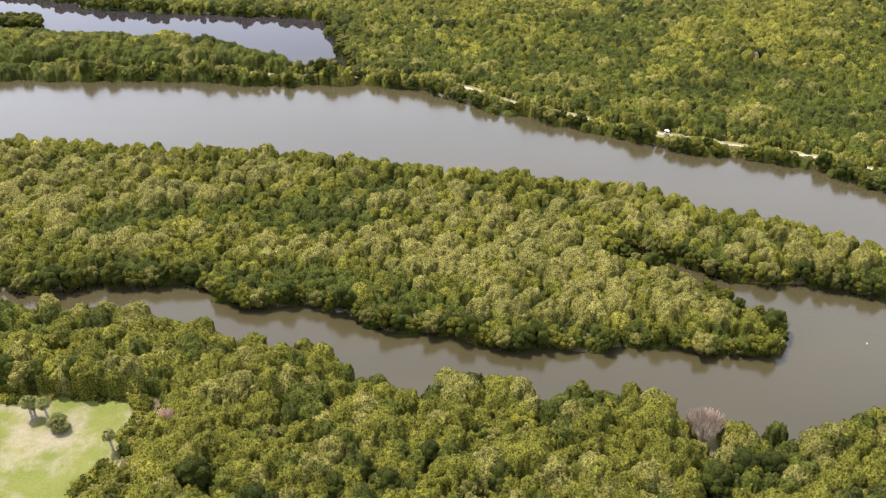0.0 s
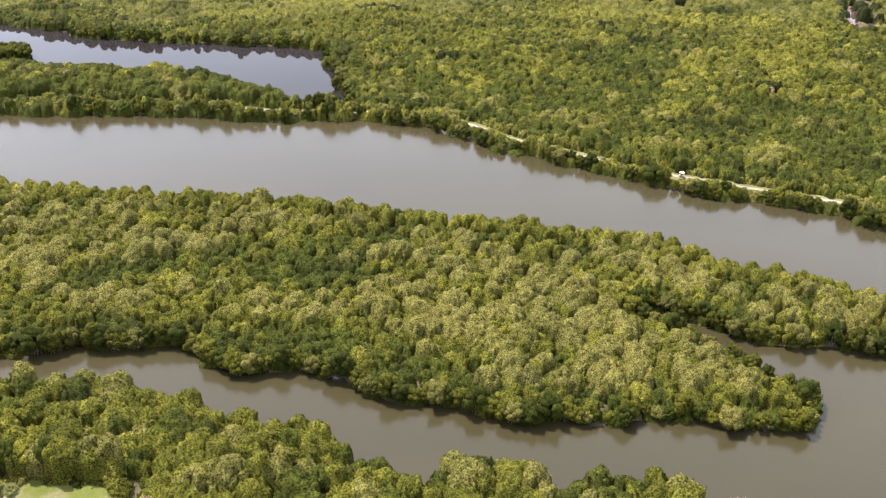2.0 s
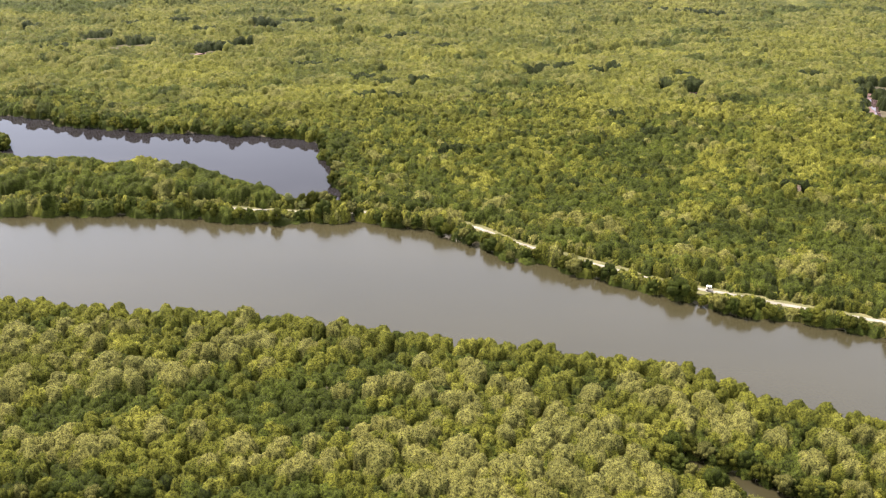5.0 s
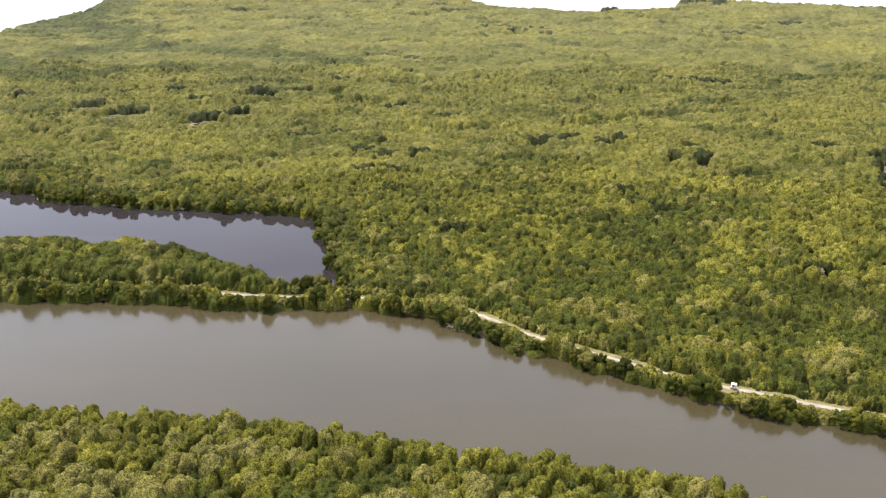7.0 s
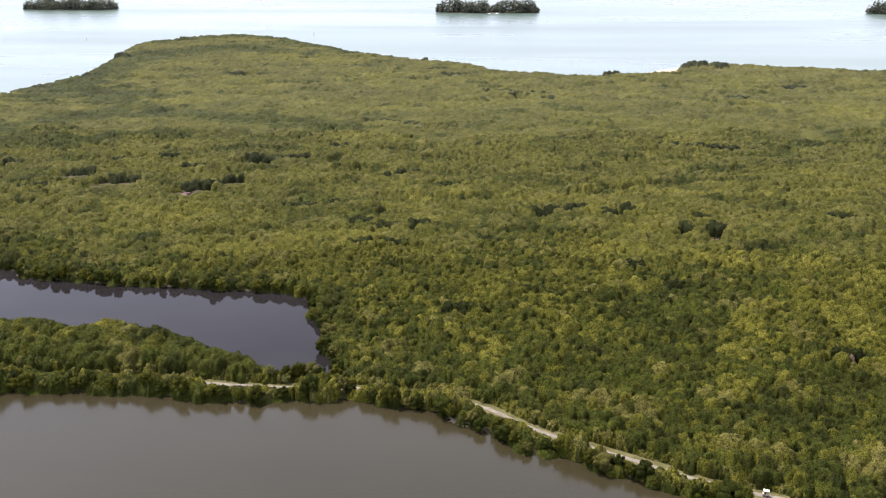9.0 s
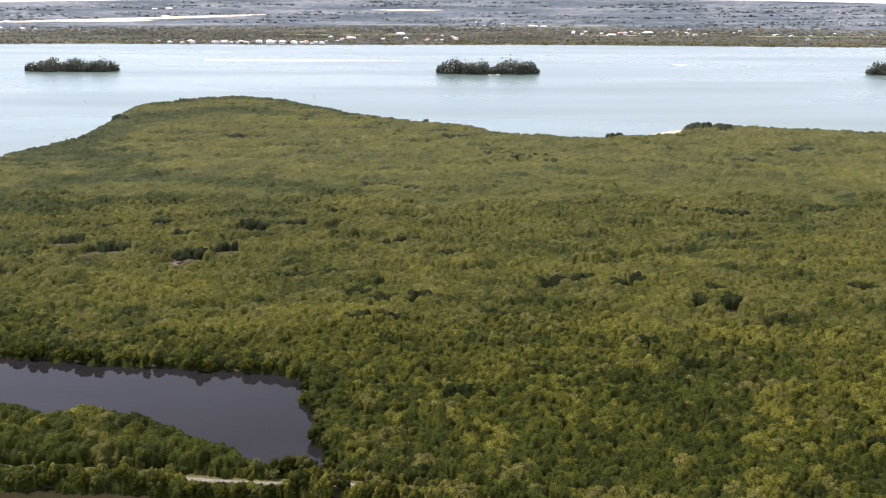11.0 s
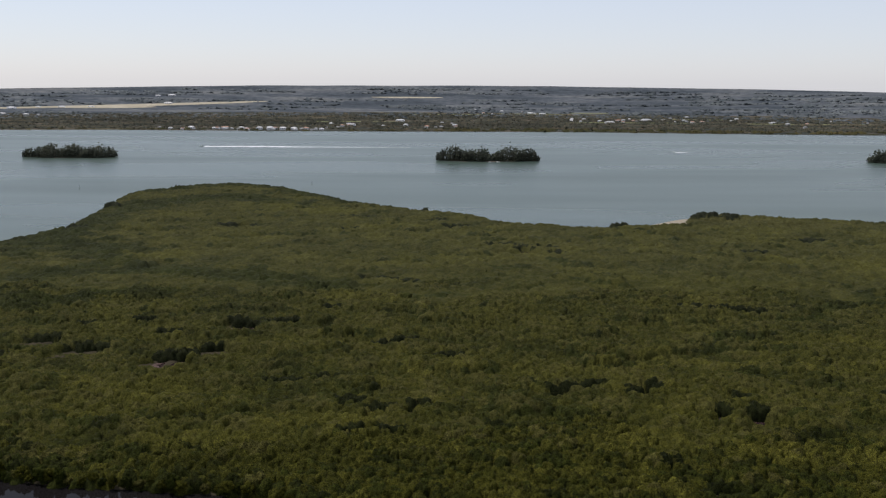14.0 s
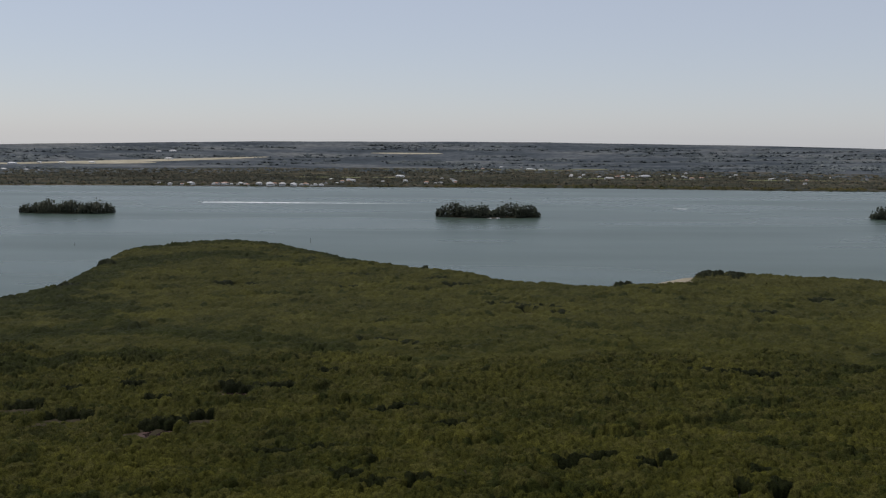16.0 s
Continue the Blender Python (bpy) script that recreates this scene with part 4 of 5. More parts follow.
canopy("outer_forest", xy, rng, np.full(len(xy), 6.0), np.full(len(xy), 5.2), choose(rng, [np.full(len(xy), w) for w in (0.9, 1.2, 0.7, 0.6)]), 4, 1, 0.9, "mangrove forest going on to both sides", 0.25, 1)

# the islet in the pond
xy = scatter(rng, ISLET, 2.2, -195, -155, 280, 300)
canopy("islet_mangroves", xy, rng, 1.8 + 0 * xy[:, 0], 4.2 + 0 * xy[:, 0], rng.randint(0, 2, len(xy)), 8, 5, 0.3, "small rounded clump of mangroves in the pond")


# ---------------------------------------------------------------- single trees along the shores
def one_crown(name, seed, radius, base, top, kind, lobes, sprays, size, skirt):
    r = np.random.RandomState(seed)
    v, q, sp, ti, soft = crowns(r, np.zeros((1, 2)), np.array([radius]), np.array([base]), np.array([top]), np.array([0]), np.array([r.uniform(0.2, 0.8)]), lobes, sprays, size, skirt, 2)
    return mesh_of(name, v, q, (LEAVES[kind],), None, ti, soft)


def one_trunk(seed, height, girth, limbs, roots):
    r = random.Random(seed)
    bm = bmesh.new()
    bend = [(r.uniform(-0.1, 0.1) * h, r.uniform(-0.1, 0.1) * h, h) for h in (0.0, height * 0.3, height * 0.6, height)]
    tube(bm, bend, [girth, girth * 0.8, girth * 0.6, girth * 0.3], 5)
    for n in range(limbs):
        a = 6.283 * n / limbs + r.uniform(-0.4, 0.4)
        s = Vector(bend[1]).lerp(Vector(bend[2]), r.random())
        reach = height * 0.34
        e = s + Vector((math.cos(a) * reach, math.sin(a) * reach, height * 0.25))
        tube(bm, [s, s.lerp(e, 0.5) + Vector((0, 0, 0.15)), e], [girth * 0.5, girth * 0.35, girth * 0.15], 4)
    for n in range(roots):
        a = 6.283 * n / roots + r.uniform(-0.3, 0.3)
        s = Vector((0, 0, height * 0.2))
        e = Vector((math.cos(a), math.sin(a), 0)) * r.uniform(0.6, 1.0)
        e.z = -0.55
        tube(bm, [s, s.lerp(e, 0.5) + Vector((math.cos(a) * 0.18, math.sin(a) * 0.18, 0.12)), e], [girth * 0.3, girth * 0.25, girth * 0.2], 3)
    me = bpy.data.meshes.new("trunk")
    bm.to_mesh(me)
    bm.free()
    me.materials.append(BARK)
    return me


def tree_kind(name, seed, radius, base, top, kind, lobes, sprays, size, skirt, girth, limbs, roots, label, group):
    """One tree, to be copied: an Empty at its foot with trunk and crown."""
    t = new(name)
    part("trunk", one_trunk(seed, top * 0.62, girth, limbs, roots), None, t)
    part("crown", one_crown("crown", seed, radius, base, top, kind, lobes, sprays, size, skirt), None, t)
    return tagged(t, label, "tree", group)


def along(line, spacing, rng, x0, x1, inset, reach=(0.2, 1.8)):
    """Places along a shore, a little inland of it."""
    d = np.diff(line, axis=0)
    step = np.hypot(*d.T)
    run, take = 0.0, []
    for n, length in enumerate(step):
        run -= length
        if run <= 0:
            run = spacing * rng.uniform(0.75, 1.25)
            take.append(n)
    p, d, step = line[take], d[take], step[take]
    nrm = np.stack([-d[:, 1], d[:, 0]], 1) / np.maximum(step, 1e-6)[:, None] * inset
    nrm = nrm * rng.uniform(*reach, (len(p), 1))
    p = np.where((land(p + nrm) > land(p - nrm))[:, None], p + nrm, p - nrm)
    return p[(p[:, 0] > x0) & (p[:, 0] < x1)]


SHORE = []
for n in range(6):
    SHORE.append(tree_kind("mangrove_tree", 100 + n, (1.7, 1.9, 2.1, 1.6, 1.8, 2.0)[n], 0.25, (3.6, 4.0, 4.3, 3.3, 3.9, 3.5)[n], (0, 1, 0, 1, 1, 2)[n], 16, 14, 0.18, 0.75, 0.12, 4, 6,
                           ("low dark green mangrove tree with arched roots at the waterline", "dense dark green mangrove tree leaning over the water", "round mid-green mangrove tree at the water's edge")[n % 3],
                           "mangroves along the shore"))
rng = np.random.RandomState(51)
finer = lambda line: np.vstack([a + (b - a) * u for a, b in zip(line, line[1:]) for u in (0, 0.25, 0.5, 0.75)])
spots = np.vstack([along(finer(ISLAND_SOUTH), 2.3, rng, -112, 112, 1.0, (-0.7, 1.4)), along(finer(CAUSEWAY_SHORE), 3.0, rng, -130, 128, 1.2),
                   along(finer(POND[44:]), 3.0, rng, -170, -20, 1.2), along(finer(ISLET), 4.0, rng, -200, -100, 1.0)])[:300]
levels = np.maximum(ground_z(spots), -0.1)
for n, (p, z) in enumerate(zip(spots, levels)):
    m = pose(p[0], p[1], z, 0, 0, rng.uniform(0, 360))
    t = SHORE[n % 6]
    if n < 6:
        t.matrix_basis = m
    else:
        t = copy_thing(t, m)
        s = rng.uniform(0.62, 1.3)
        t.scale = (s * rng.uniform(0.85, 1.25), s, s * rng.uniform(0.85, 1.2))

# the bushes between the water and the dike road, and those at its other side
rng = np.random.RandomState(52)
line = finer(ROAD)
sd = np.gradient(line, axis=0)
sd = np.stack([-sd[:, 1], sd[:, 0]], 1) / np.hypot(*sd.T)[:, None]
pts = []
for k in range(0, len(line), 1):
    if not -150 < line[k][0] < 135:
        continue
    for off in (-3.4, -4.6, 4.0):
        if rng.uniform() < (0.5 if -4 < off < 0 else 0.85):
            pts.append([*(line[k] + sd[k] * (off + rng.uniform(-0.6, 0.6)) + rng.uniform(-0.8, 0.8, 2)), off])
xy = np.array(pts)
xy = xy[(land(xy[:, :2]) > 0.6) & (away(ROAD, xy[:, :2]) > 2.7)]
# low on the water side where the road lies open, tall where it is screened
lift = np.where(xy[:, 2] > 0, 1.1, np.where(open_stretch(xy), 1.0, 1.75))
xy = xy[:, :2]
kinds = choose(rng, [np.full(len(xy), w) for w in (0.5, 0.9, 0.8, 0.6)])
mixed = [np.full(len(xy), w) for w in (0.5, 0.9, 0.8, 0.6)]
stand("dike_bushes", xy, rng, 1.2 + 0 * xy[:, 0], np.clip(2.4 + 0.9 * ripple_noise(xy, 12, 61), 1.3, 3.6) * lift + 0.4, leaf_colour(rng, xy, mixed, kinds, 0.1), 8, 0.3, 5, 0.18, ROOF_NEAR, "mixed green and yellowish bushes along the dike road")

# ---------------------------------------------------------------- the lawn and its palms
def grid_patch(name, poly, step, z, mat, spread=2.6):
    x0, y0 = poly.min(0) - spread
    x1, y1 = poly.max(0) + spread
    gx, gy = np.meshgrid(np.arange(x0, x1, step), np.arange(y0, y1, step))
    c = np.stack([gx[:-1, :-1].ravel() + step / 2, gy[:-1, :-1].ravel() + step / 2], 1)
    flat = np.stack([gx.ravel(), gy.ravel()], 1)
    h = ground_z(flat) + z + 0.05 * ripple_noise(flat, 5, 3)
    nx = gx.shape[1]
    i = np.arange((gx.shape[0] - 1) * nx).reshape(-1, nx)[:, :-1].ravel()
    q = np.stack([i, i + 1, i + nx + 1, i + nx], 1)[inside(poly, c) | (away(poly, c) < spread)]
    return mesh_of(name, np.column_stack([flat, h]), q, (mat,))


def lawn_material():
    m, nodes, links, bs = material("mown_grass_with_bare_sand", 0.95, 0.1)
    grass = ramp(nodes, links, noise_node(nodes, links, 0.16, 3), ((0.3, (0.041, 0.050, 0.009)), (0.7, (0.060, 0.062, 0.016))))
    bare = ramp(nodes, links, noise_node(nodes, links, 0.09, 4, 0.6), ((0.46, (0, 0, 0)), (0.63, (1, 1, 1))))
    c = mix(nodes, links, bare, grass, (0.094, 0.082, 0.056))
    fine = ramp(nodes, links, noise_node(nodes, links, 3.0, 4), ((0.3, (0.85, 0.85, 0.85)), (0.7, (1.1, 1.1, 1.1))))
    links.new(mix(nodes, links, 1.0, c, fine, "MULTIPLY"), bs.inputs["Base Color"])
    bump(nodes, links, bs, noise_node(nodes, links, 14.0, 2), 0.6, 0.06)
    return m


tagged(new("lawn", grid_patch("lawn", LAWN, 0.8, 0.12, lawn_material())), "sunlit mown clearing with bare sandy patches", "lawn", kind="structure")


def frond_mesh(seed):
    """A fan palm leaf: a stalk and a folded fan of blades."""
    r = random.Random(seed)
    bm = bmesh.new()
    tube(bm, [(0, 0, 0), (0.35, 0, 0.10), (0.7, 0, 0.10)], [0.03, 0.025, 0.02], 4)
    for n in range(11):
        a = radians(-75 + 15 * n)
        tip = Vector((0.7 + 0.85 * math.cos(a), 0.85 * math.sin(a), 0.02 - 0.28 - r.uniform(0, 0.12)))
        mid = Vector((0.7 + 0.45 * math.cos(a), 0.45 * math.sin(a), 0.12))
        w = Vector((-math.sin(a), math.cos(a), 0)) * 0.075
        vs = [bm.verts.new(v) for v in (Vector((0.7, 0, 0.1)), mid - w, mid + Vector((0, 0, 0.03)), mid + w, tip)]
        bm.faces.new((vs[0], vs[1], vs[2]))
        bm.faces.new((vs[0], vs[2], vs[3]))
        bm.faces.new((vs[1], vs[4], vs[2]))
        bm.faces.new((vs[2], vs[4], vs[3]))
    me = bpy.data.meshes.new("frond")
    bm.to_mesh(me)
    bm.free()
    me.materials.append(LEAF_PALM)
    return me


FRONDS = [frond_mesh(n) for n in range(3)]


def palm(x, y, height, lean, seed, label, fronds=24, size=0.95):
    r = random.Random(seed)
    z = float(ground_z(np.array([[x, y]]))[0])
    t = tagged(new("palm_tree"), label, "palm", "palms on the lawn")
    t.matrix_basis = pose(x, y, z, 0, 0, 0)
    bm = bmesh.new()
    top = Vector((lean[0], lean[1], height))
    pts = [Vector((0, 0, -0.1)), Vector((lean[0] * 0.15, lean[1] * 0.15, height * 0.3)), Vector((lean[0] * 0.5, lean[1] * 0.5, height * 0.65)), top]
    tube(bm, pts, [0.3, 0.24, 0.23, 0.27], 8)
    part("trunk", bm, PALM_BARK, t)
    for n in range(fronds):
        up = 80 - 120 * (n / fronds) + r.uniform(-8, 8)
        s = size * r.uniform(0.85, 1.15)
        m = Matrix.Translation(top) @ pose(0, 0, 0, 0, -up, n * 137.5 + r.uniform(-15, 15)) @ Matrix.Diagonal((s, s, s, 1))
        part("frond", FRONDS[n % 3], None, t, m=m)
    return t


palm(-73.1, 53.6, 3.9, (-0.35, 0.2), 1, "tall fan palm with a rounded crown on the lawn")
palm(-72.6, 53.9, 3.6, (0.0, 0.1), 2, "fan palm growing close beside another palm on the lawn")
palm(-70.1, 53.4, 3.7, (-0.2, 0.1), 3, "slender fan palm with a shaggy crown on the lawn")
palm(-55.4, 45.2, 3.8, (-0.2, 0.1), 4, "lone fan palm near the edge of the wood")
palm(-67.3, 51.0, 1.7, (0.1, 0.1), 5, "low squat fan palm with drooping fronds", 34, 1.25)
palm(-66.5, 50.2, 1.2, (0.1, 0.0), 6, "stubby young palm beside a squat palm", 26, 1.1)
palm(-48.2, 236.6, 3.6, (0.1, 0.0), 7, "fan palm beside the dike road", 26, 1.1)
palm(-43.8, 235.4, 1.6, (0.1, 0.0), 8, "low young fan palm beside the dike road", 26, 1.0)

# larger trees round the clearing
rng = np.random.RandomState(71)
WOOD = [tree_kind("broadleaf_tree", 200 + n, (2.6, 3.0, 2.3, 2.8)[n], 1.0, (6.6, 7.4, 5.8, 6.9)[n], (1, 0, 2, 3)[n], 18, 14, 0.21, 0.35, 0.2, 6, 0,
                  ("broad green tree at the edge of the clearing", "tall dark green tree at the edge of the clearing", "greyish olive tree at the edge of the clearing", "bright yellow-green tree in the riverside wood")[n],
                  "trees round the clearing") for n in range(4)]
ring = finer(LAWN)
spots = []
for p in ring[::2]:
    c = np.array([-85.0, 38.0])
    d = (p - c) / np.linalg.norm(p - c)
    q = p + d * rng.uniform(2.2, 4.5)
    if -100 < q[0] < -60 and q[1] > 50 and all(np.hypot(*(q - o)) > 3.0 for o in spots) and land(q[None])[0] > 1:
        spots.append(q)
for n in range(40):
    q = np.array([rng.uniform(-45, 85), rng.uniform(26, 50)])
    if land(q[None])[0] > 4 and all(np.hypot(*(q - o)) > 4.5 for o in spots) and np.hypot(q[0] - 50, q[1] - 46) > 8 and q[0] > -38:
        spots.append(q)
levels = ground_z(np.array(spots))
for n, (q, z) in enumerate(zip(spots, levels)):
    m = pose(q[0], q[1], z, 0, 0, rng.uniform(0, 360))
    t = WOOD[n if n < 4 else (0, 1, 2, 0, 1, 2, 1)[n % 7]]
    if n < 4:
        t.matrix_basis = m
    else:
        t = copy_thing(t, m)
        s = rng.uniform(0.8, 1.12)
        t.scale = (s, s, s)


# low scrub where the wood meets the lawn
rng = np.random.RandomState(72)
xy = np.vstack([ring + rng.normal(0, 0.9, ring.shape), ring[::2] + rng.normal(0, 1.4, ring[::2].shape)])
xy = xy[(xy[:, 0] > -112) & (xy[:, 1] > 15) & ~(inside(LAWN, xy) & (away(LAWN, xy) > 0.5)) & (np.hypot(xy[:, 0] + 55.4, xy[:, 1] - 44.5) > 2.2)]
kinds = choose(rng, [np.full(len(xy), w) for w in (1.0, 1.0, 0.7, 0.7)])
canopy("scrub", xy, rng, 1.15 + 0 * xy[:, 0], np.clip(2.1 + 0.7 * ripple_noise(xy, 6, 73), 1.2, 3.2), kinds, 7, 9, 0.19, "low tangled scrub at the edge of the lawn", 0.6, 1)


def bare_tree(x, y, seed):
    """A leafless thicket: many upright pinkish-grey stems with twigs."""
    r = random.Random(seed)
    t = tagged(new("dead_tree"), "leafless pinkish-grey dead tree with upright twigs", "tree")
    t.matrix_basis = pose(x, y, 0.5)
    bm = bmesh.new()
    tube(bm, [(0, 0, 0), (0.1, 0.1, 1.6), (0, 0.1, 3.0)], [0.2, 0.15, 0.1], 6)
    part("trunk", bm, BARK, t)
    bm = bmesh.new()
    for n in range(330):
        a, d = r.uniform(0, 6.283), 3.3 * math.sqrt(r.random())
        e = Vector((math.cos(a) * d * 1.15, math.sin(a) * d * 0.8, 6.3 - 0.14 * d * d + r.uniform(-0.9, 0.5)))
        s = Vector((e.x * 0.85, e.y * 0.85, e.z - r.uniform(1.8, 3.0)))
        tube(bm, [s, s.lerp(e, 0.5) + Vector((r.uniform(-0.2, 0.2), r.uniform(-0.2, 0.2), 0)), e], [0.075, 0.065, 0.03], 3)
    part("bare_crown", bm, LEAF_DRY, t, "dry pinkish twigs")
    return t


bare_tree(51.2, 49.3, 5)
bare_tree(118, 246, 7).scale = (0.32, 0.32, 0.72)
bare_tree(-47.5, 52.5, 6).scale = (0.5, 0.5, 0.62)


# ---------------------------------------------------------------- the dike: gate, cart
def control_gate(x, y, turn):
    t = tagged(new("water_gate"), "small concrete water gate with white posts on the dike", "gate")
    t.matrix_basis = pose(x, y, 0, 0, 0, turn)
    bm = bmesh.new()
    box(bm, 0, 0, 0.2, 2.6, 0.3, 2.2, 0.03)
    part("headwall", bm, CONCRETE, t)
    for s in (-1, 1):
        bm = bmesh.new()
        box(bm, s * 1.2, -0.5, 0.1, 0.25, 1.2, 1.8, 0.03)
        part("wing_wall", bm, CONCRETE, t)
    for s in (-0.55, 0.55):
        bm = bmesh.new()
        box(bm, s, -0.35, 1.0, 0.14, 0.14, 2.9, 0.02)
        part("post", bm, WHITE, t, "white post")
    bm = bmesh.new()
    box(bm, 0, -0.35, 2.35, 1.4, 0.12, 0.16, 0.02)
    part("crossbar", bm, WHITE, t)
    bm = bmesh.new()
    box(bm, 0, -0.38, 0.5, 0.95, 0.07, 1.6, 0.01)
    part("gate_board", bm, STEEL, t)
    return t


control_gate(-32.3, 227.6, 4)


def golf_cart(x, y, z, turn):
    t = tagged(new("golf_cart"), "small golf cart with a white roof on the shell road", "cart")
    t.matrix_basis = pose(x, y, z, 0, 0, turn)
    bm = bmesh.new()
    box(bm, 0, 0, 0.48, 2.3, 1.15, 0.22, 0.06)
    box(bm, 0.85, 0, 0.72, 0.55, 1.05, 0.35, 0.1)
    box(bm, -0.7, 0, 0.72, 0.85, 1.1, 0.32, 0.06)
    part("body", bm, CART_RED, t)
    for px in (-0.25,):
        bm = bmesh.new()
        box(bm, px, 0, 0.92, 0.5, 1.0, 0.14, 0.05)
        part("seat", bm, BLACK, t)
        bm = bmesh.new()
        box(bm, px - 0.28, 0, 1.2, 0.12, 1.0, 0.42, 0.04)
        part("backrest", bm, BLACK, t)
    bm = bmesh.new()
    box(bm, -0.1, 0, 1.92, 1.75, 1.2, 0.07, 0.03)
    part("roof", bm, WHITE, t, "white roof")
    for px in (-0.85, 0.65):
        for s in (-0.52, 0.52):
            bm = bmesh.new()
            tube(bm, [(px + (0.2 if px > 0 else 0), s, 0.6), (px, s, 1.9)], [0.025, 0.025], 6)
            part("roof_post", bm, STEEL, t)
    for px in (-0.72, 0.8):
        for s in (-0.55, 0.55):
            bm = bmesh.new()
            tube(bm, [(px, s - 0.09, 0.23), (px, s - 0.07, 0.23), (px, s + 0.07, 0.23), (px, s + 0.09, 0.23)], [0.19, 0.23, 0.23, 0.19], 14)
            w = part("wheel", bm, BLACK, t)
            bm = bmesh.new()
            e = 0.092 if s > 0 else -0.092
            tube(bm, [(px, s + e * 0.9, 0.23), (px, s + e * 1.05, 0.23)], [0.12, 0.1], 10)
            part("hub", bm, STEEL, w)
    bm = bmesh.new()
    tube(bm, [(0.55, 0.25, 0.85), (0.35, 0.25, 1.12)], [0.02, 0.02], 6)
    part("steering_column", bm, BLACK, t)
    return t


def fallen_branches(x, y, turn, seed):
    """Washed-out roots and branches lying on the bank."""
    r = random.Random(seed)
    t = tagged(new("fallen_branches"), "tangle of bare grey-brown roots and branches at the waterline", "driftwood")
    t.matrix_basis = pose(x, y, 0.1, 0, 0, turn)
    for n in range(22):
        bm = bmesh.new()
        s = Vector((r.uniform(-2.6, 2.6), r.uniform(-0.3, 0.9), r.uniform(-0.2, 0.9)))
        e = s + Vector((r.uniform(-1.6, 1.6), r.uniform(-1.3, -0.3), r.uniform(-0.6, 0.7)))
        tube(bm, [s, s.lerp(e, 0.5) + Vector((0, 0, r.uniform(0, 0.25))), e], [0.10, 0.08, 0.03], 5)
        part("branch", bm, BARK, t)
    return t


fallen_branches(4.2, 214.6, -35, 3)
golf_cart(72.5, 182.4, 0.87, -24).scale = (0.74, 0.74, 0.74)


# ---------------------------------------------------------------- the lagoon: islets, wakes, markers
def pines(name, x0, x1, y, depth, tall, seed, label, gap=None):
    rng = np.random.RandomState(seed)
    n = int((x1 - x0) * depth / 15)
    xy = np.stack([rng.uniform(x0, x1, n), y + rng.uniform(-depth / 2, depth / 2, n)], 1)
    e = ((xy[:, 0] - (x0 + x1) / 2) / ((x1 - x0) / 2)) ** 2 + ((xy[:, 1] - y) / (depth / 2)) ** 2
    xy = xy[(e < 1.15)]
    u = (xy[:, 0] - x0) / (x1 - x0)
    hgt = tall * (0.74 + 0.25 * np.sin(u * 17 + seed) * np.sin(u * 7.3) + rng.uniform(-0.1, 0.32, len(xy))) * np.clip(np.minimum(u, 1 - u) * 9 + 0.45, 0.4, 1)
    if gap:
        hgt *= np.where(np.abs(u - gap) < 0.04, 0.72, 1)
    hgt *= np.where(rng.uniform(0, 1, len(xy)) < 0.12, 1.22, 1)
    r = rng.uniform(1.7, 3.2, len(xy))
    v, q, sp, ti, soft = crowns(rng, xy, r, 0.8 - 0.34 * hgt, hgt, np.zeros(len(xy), int), rng.uniform(0, 1, len(xy)), 7, 6, 0.6, 0.7, 1)
    tagged(new(name, mesh_of(name, v, q, (LEAF_PINE,), None, ti, soft)), label, "trees", kind="stuff")
    a = np.linspace(0, 6.283, 28, endpoint=False)
    ring = [((x0 + x1) / 2 + math.cos(t) * ((x1 - x0) / 2 + 0.5), y + math.sin(t) * (depth / 2 + 0.5)) for t in a]
    sheet("islet_shore", ring, 0.35, MUD, "dark low shore of a wooded lagoon islet", "shore")


pines("islet_woods", -12, 148, 1462, 44, 19, 5, "dark feathery pines covering a lagoon islet", 0.55)
pines("islet_woods", -660, -514, 1482, 44, 18, 9, "dark feathery pines covering a small lagoon islet", 0.38)
pines("islet_woods", 666, 814, 1470, 44, 17, 12, "brownish low trees covering a lagoon islet")

for x, y, w, d in ((75, 1436, 11, 5), (30, 1437, 9, 3), (-596, 1464, 10, 4)):
    sheet("beach", [(x + w * math.cos(t), y + d * math.sin(t)) for t in np.linspace(0, 6.283, 16, endpoint=False)], 0.5, SHELL, "small white sand beach on a wooded islet", "sand")

FOAM = two_tone("white_foam", (0.72, 0.74, 0.74), (0.85, 0.86, 0.86), 0.4, 0.6, 0.3, 0.05)


def motor_boat(x, y, turn, size=1.0):
    t = tagged(new("motor_boat"), "small white motor boat on the lagoon", "boat")
    t.matrix_basis = pose(x, y, 0, 0, 0, turn) @ Matrix.Scale(size, 4)
    bm = bmesh.new()
    rings = []
    for px, w, h in ((-3, 1.1, 0.9), (0, 1.2, 0.95), (2, 0.85, 1.1), (3.4, 0.08, 1.25)):
        rings.append([bm.verts.new(v) for v in ((px, -w, h), (px, -w * 0.75, 0.1), (px, 0, -0.25), (px, w * 0.75, 0.1), (px, w, h))])
    for a, b in zip(rings, rings[1:]):
        for k in range(4):
            bm.faces.new((a[k], b[k], b[k + 1], a[k + 1]))
        bm.faces.new((a[4], b[4], b[0], a[0]))
    bm.faces.new(rings[0])
    part("hull", bm, WHITE, t)
    bm = bmesh.new()
    box(bm, -0.3, 0, 1.5, 1.4, 1.3, 1.2, 0.1)
    part("cabin", bm, WHITE, t)
    bm = bmesh.new()
    box(bm, -3.2, 0, 0.8, 0.4, 0.4, 1.0, 0.06)
    part("outboard_motor", bm, BLACK, t)
    return t


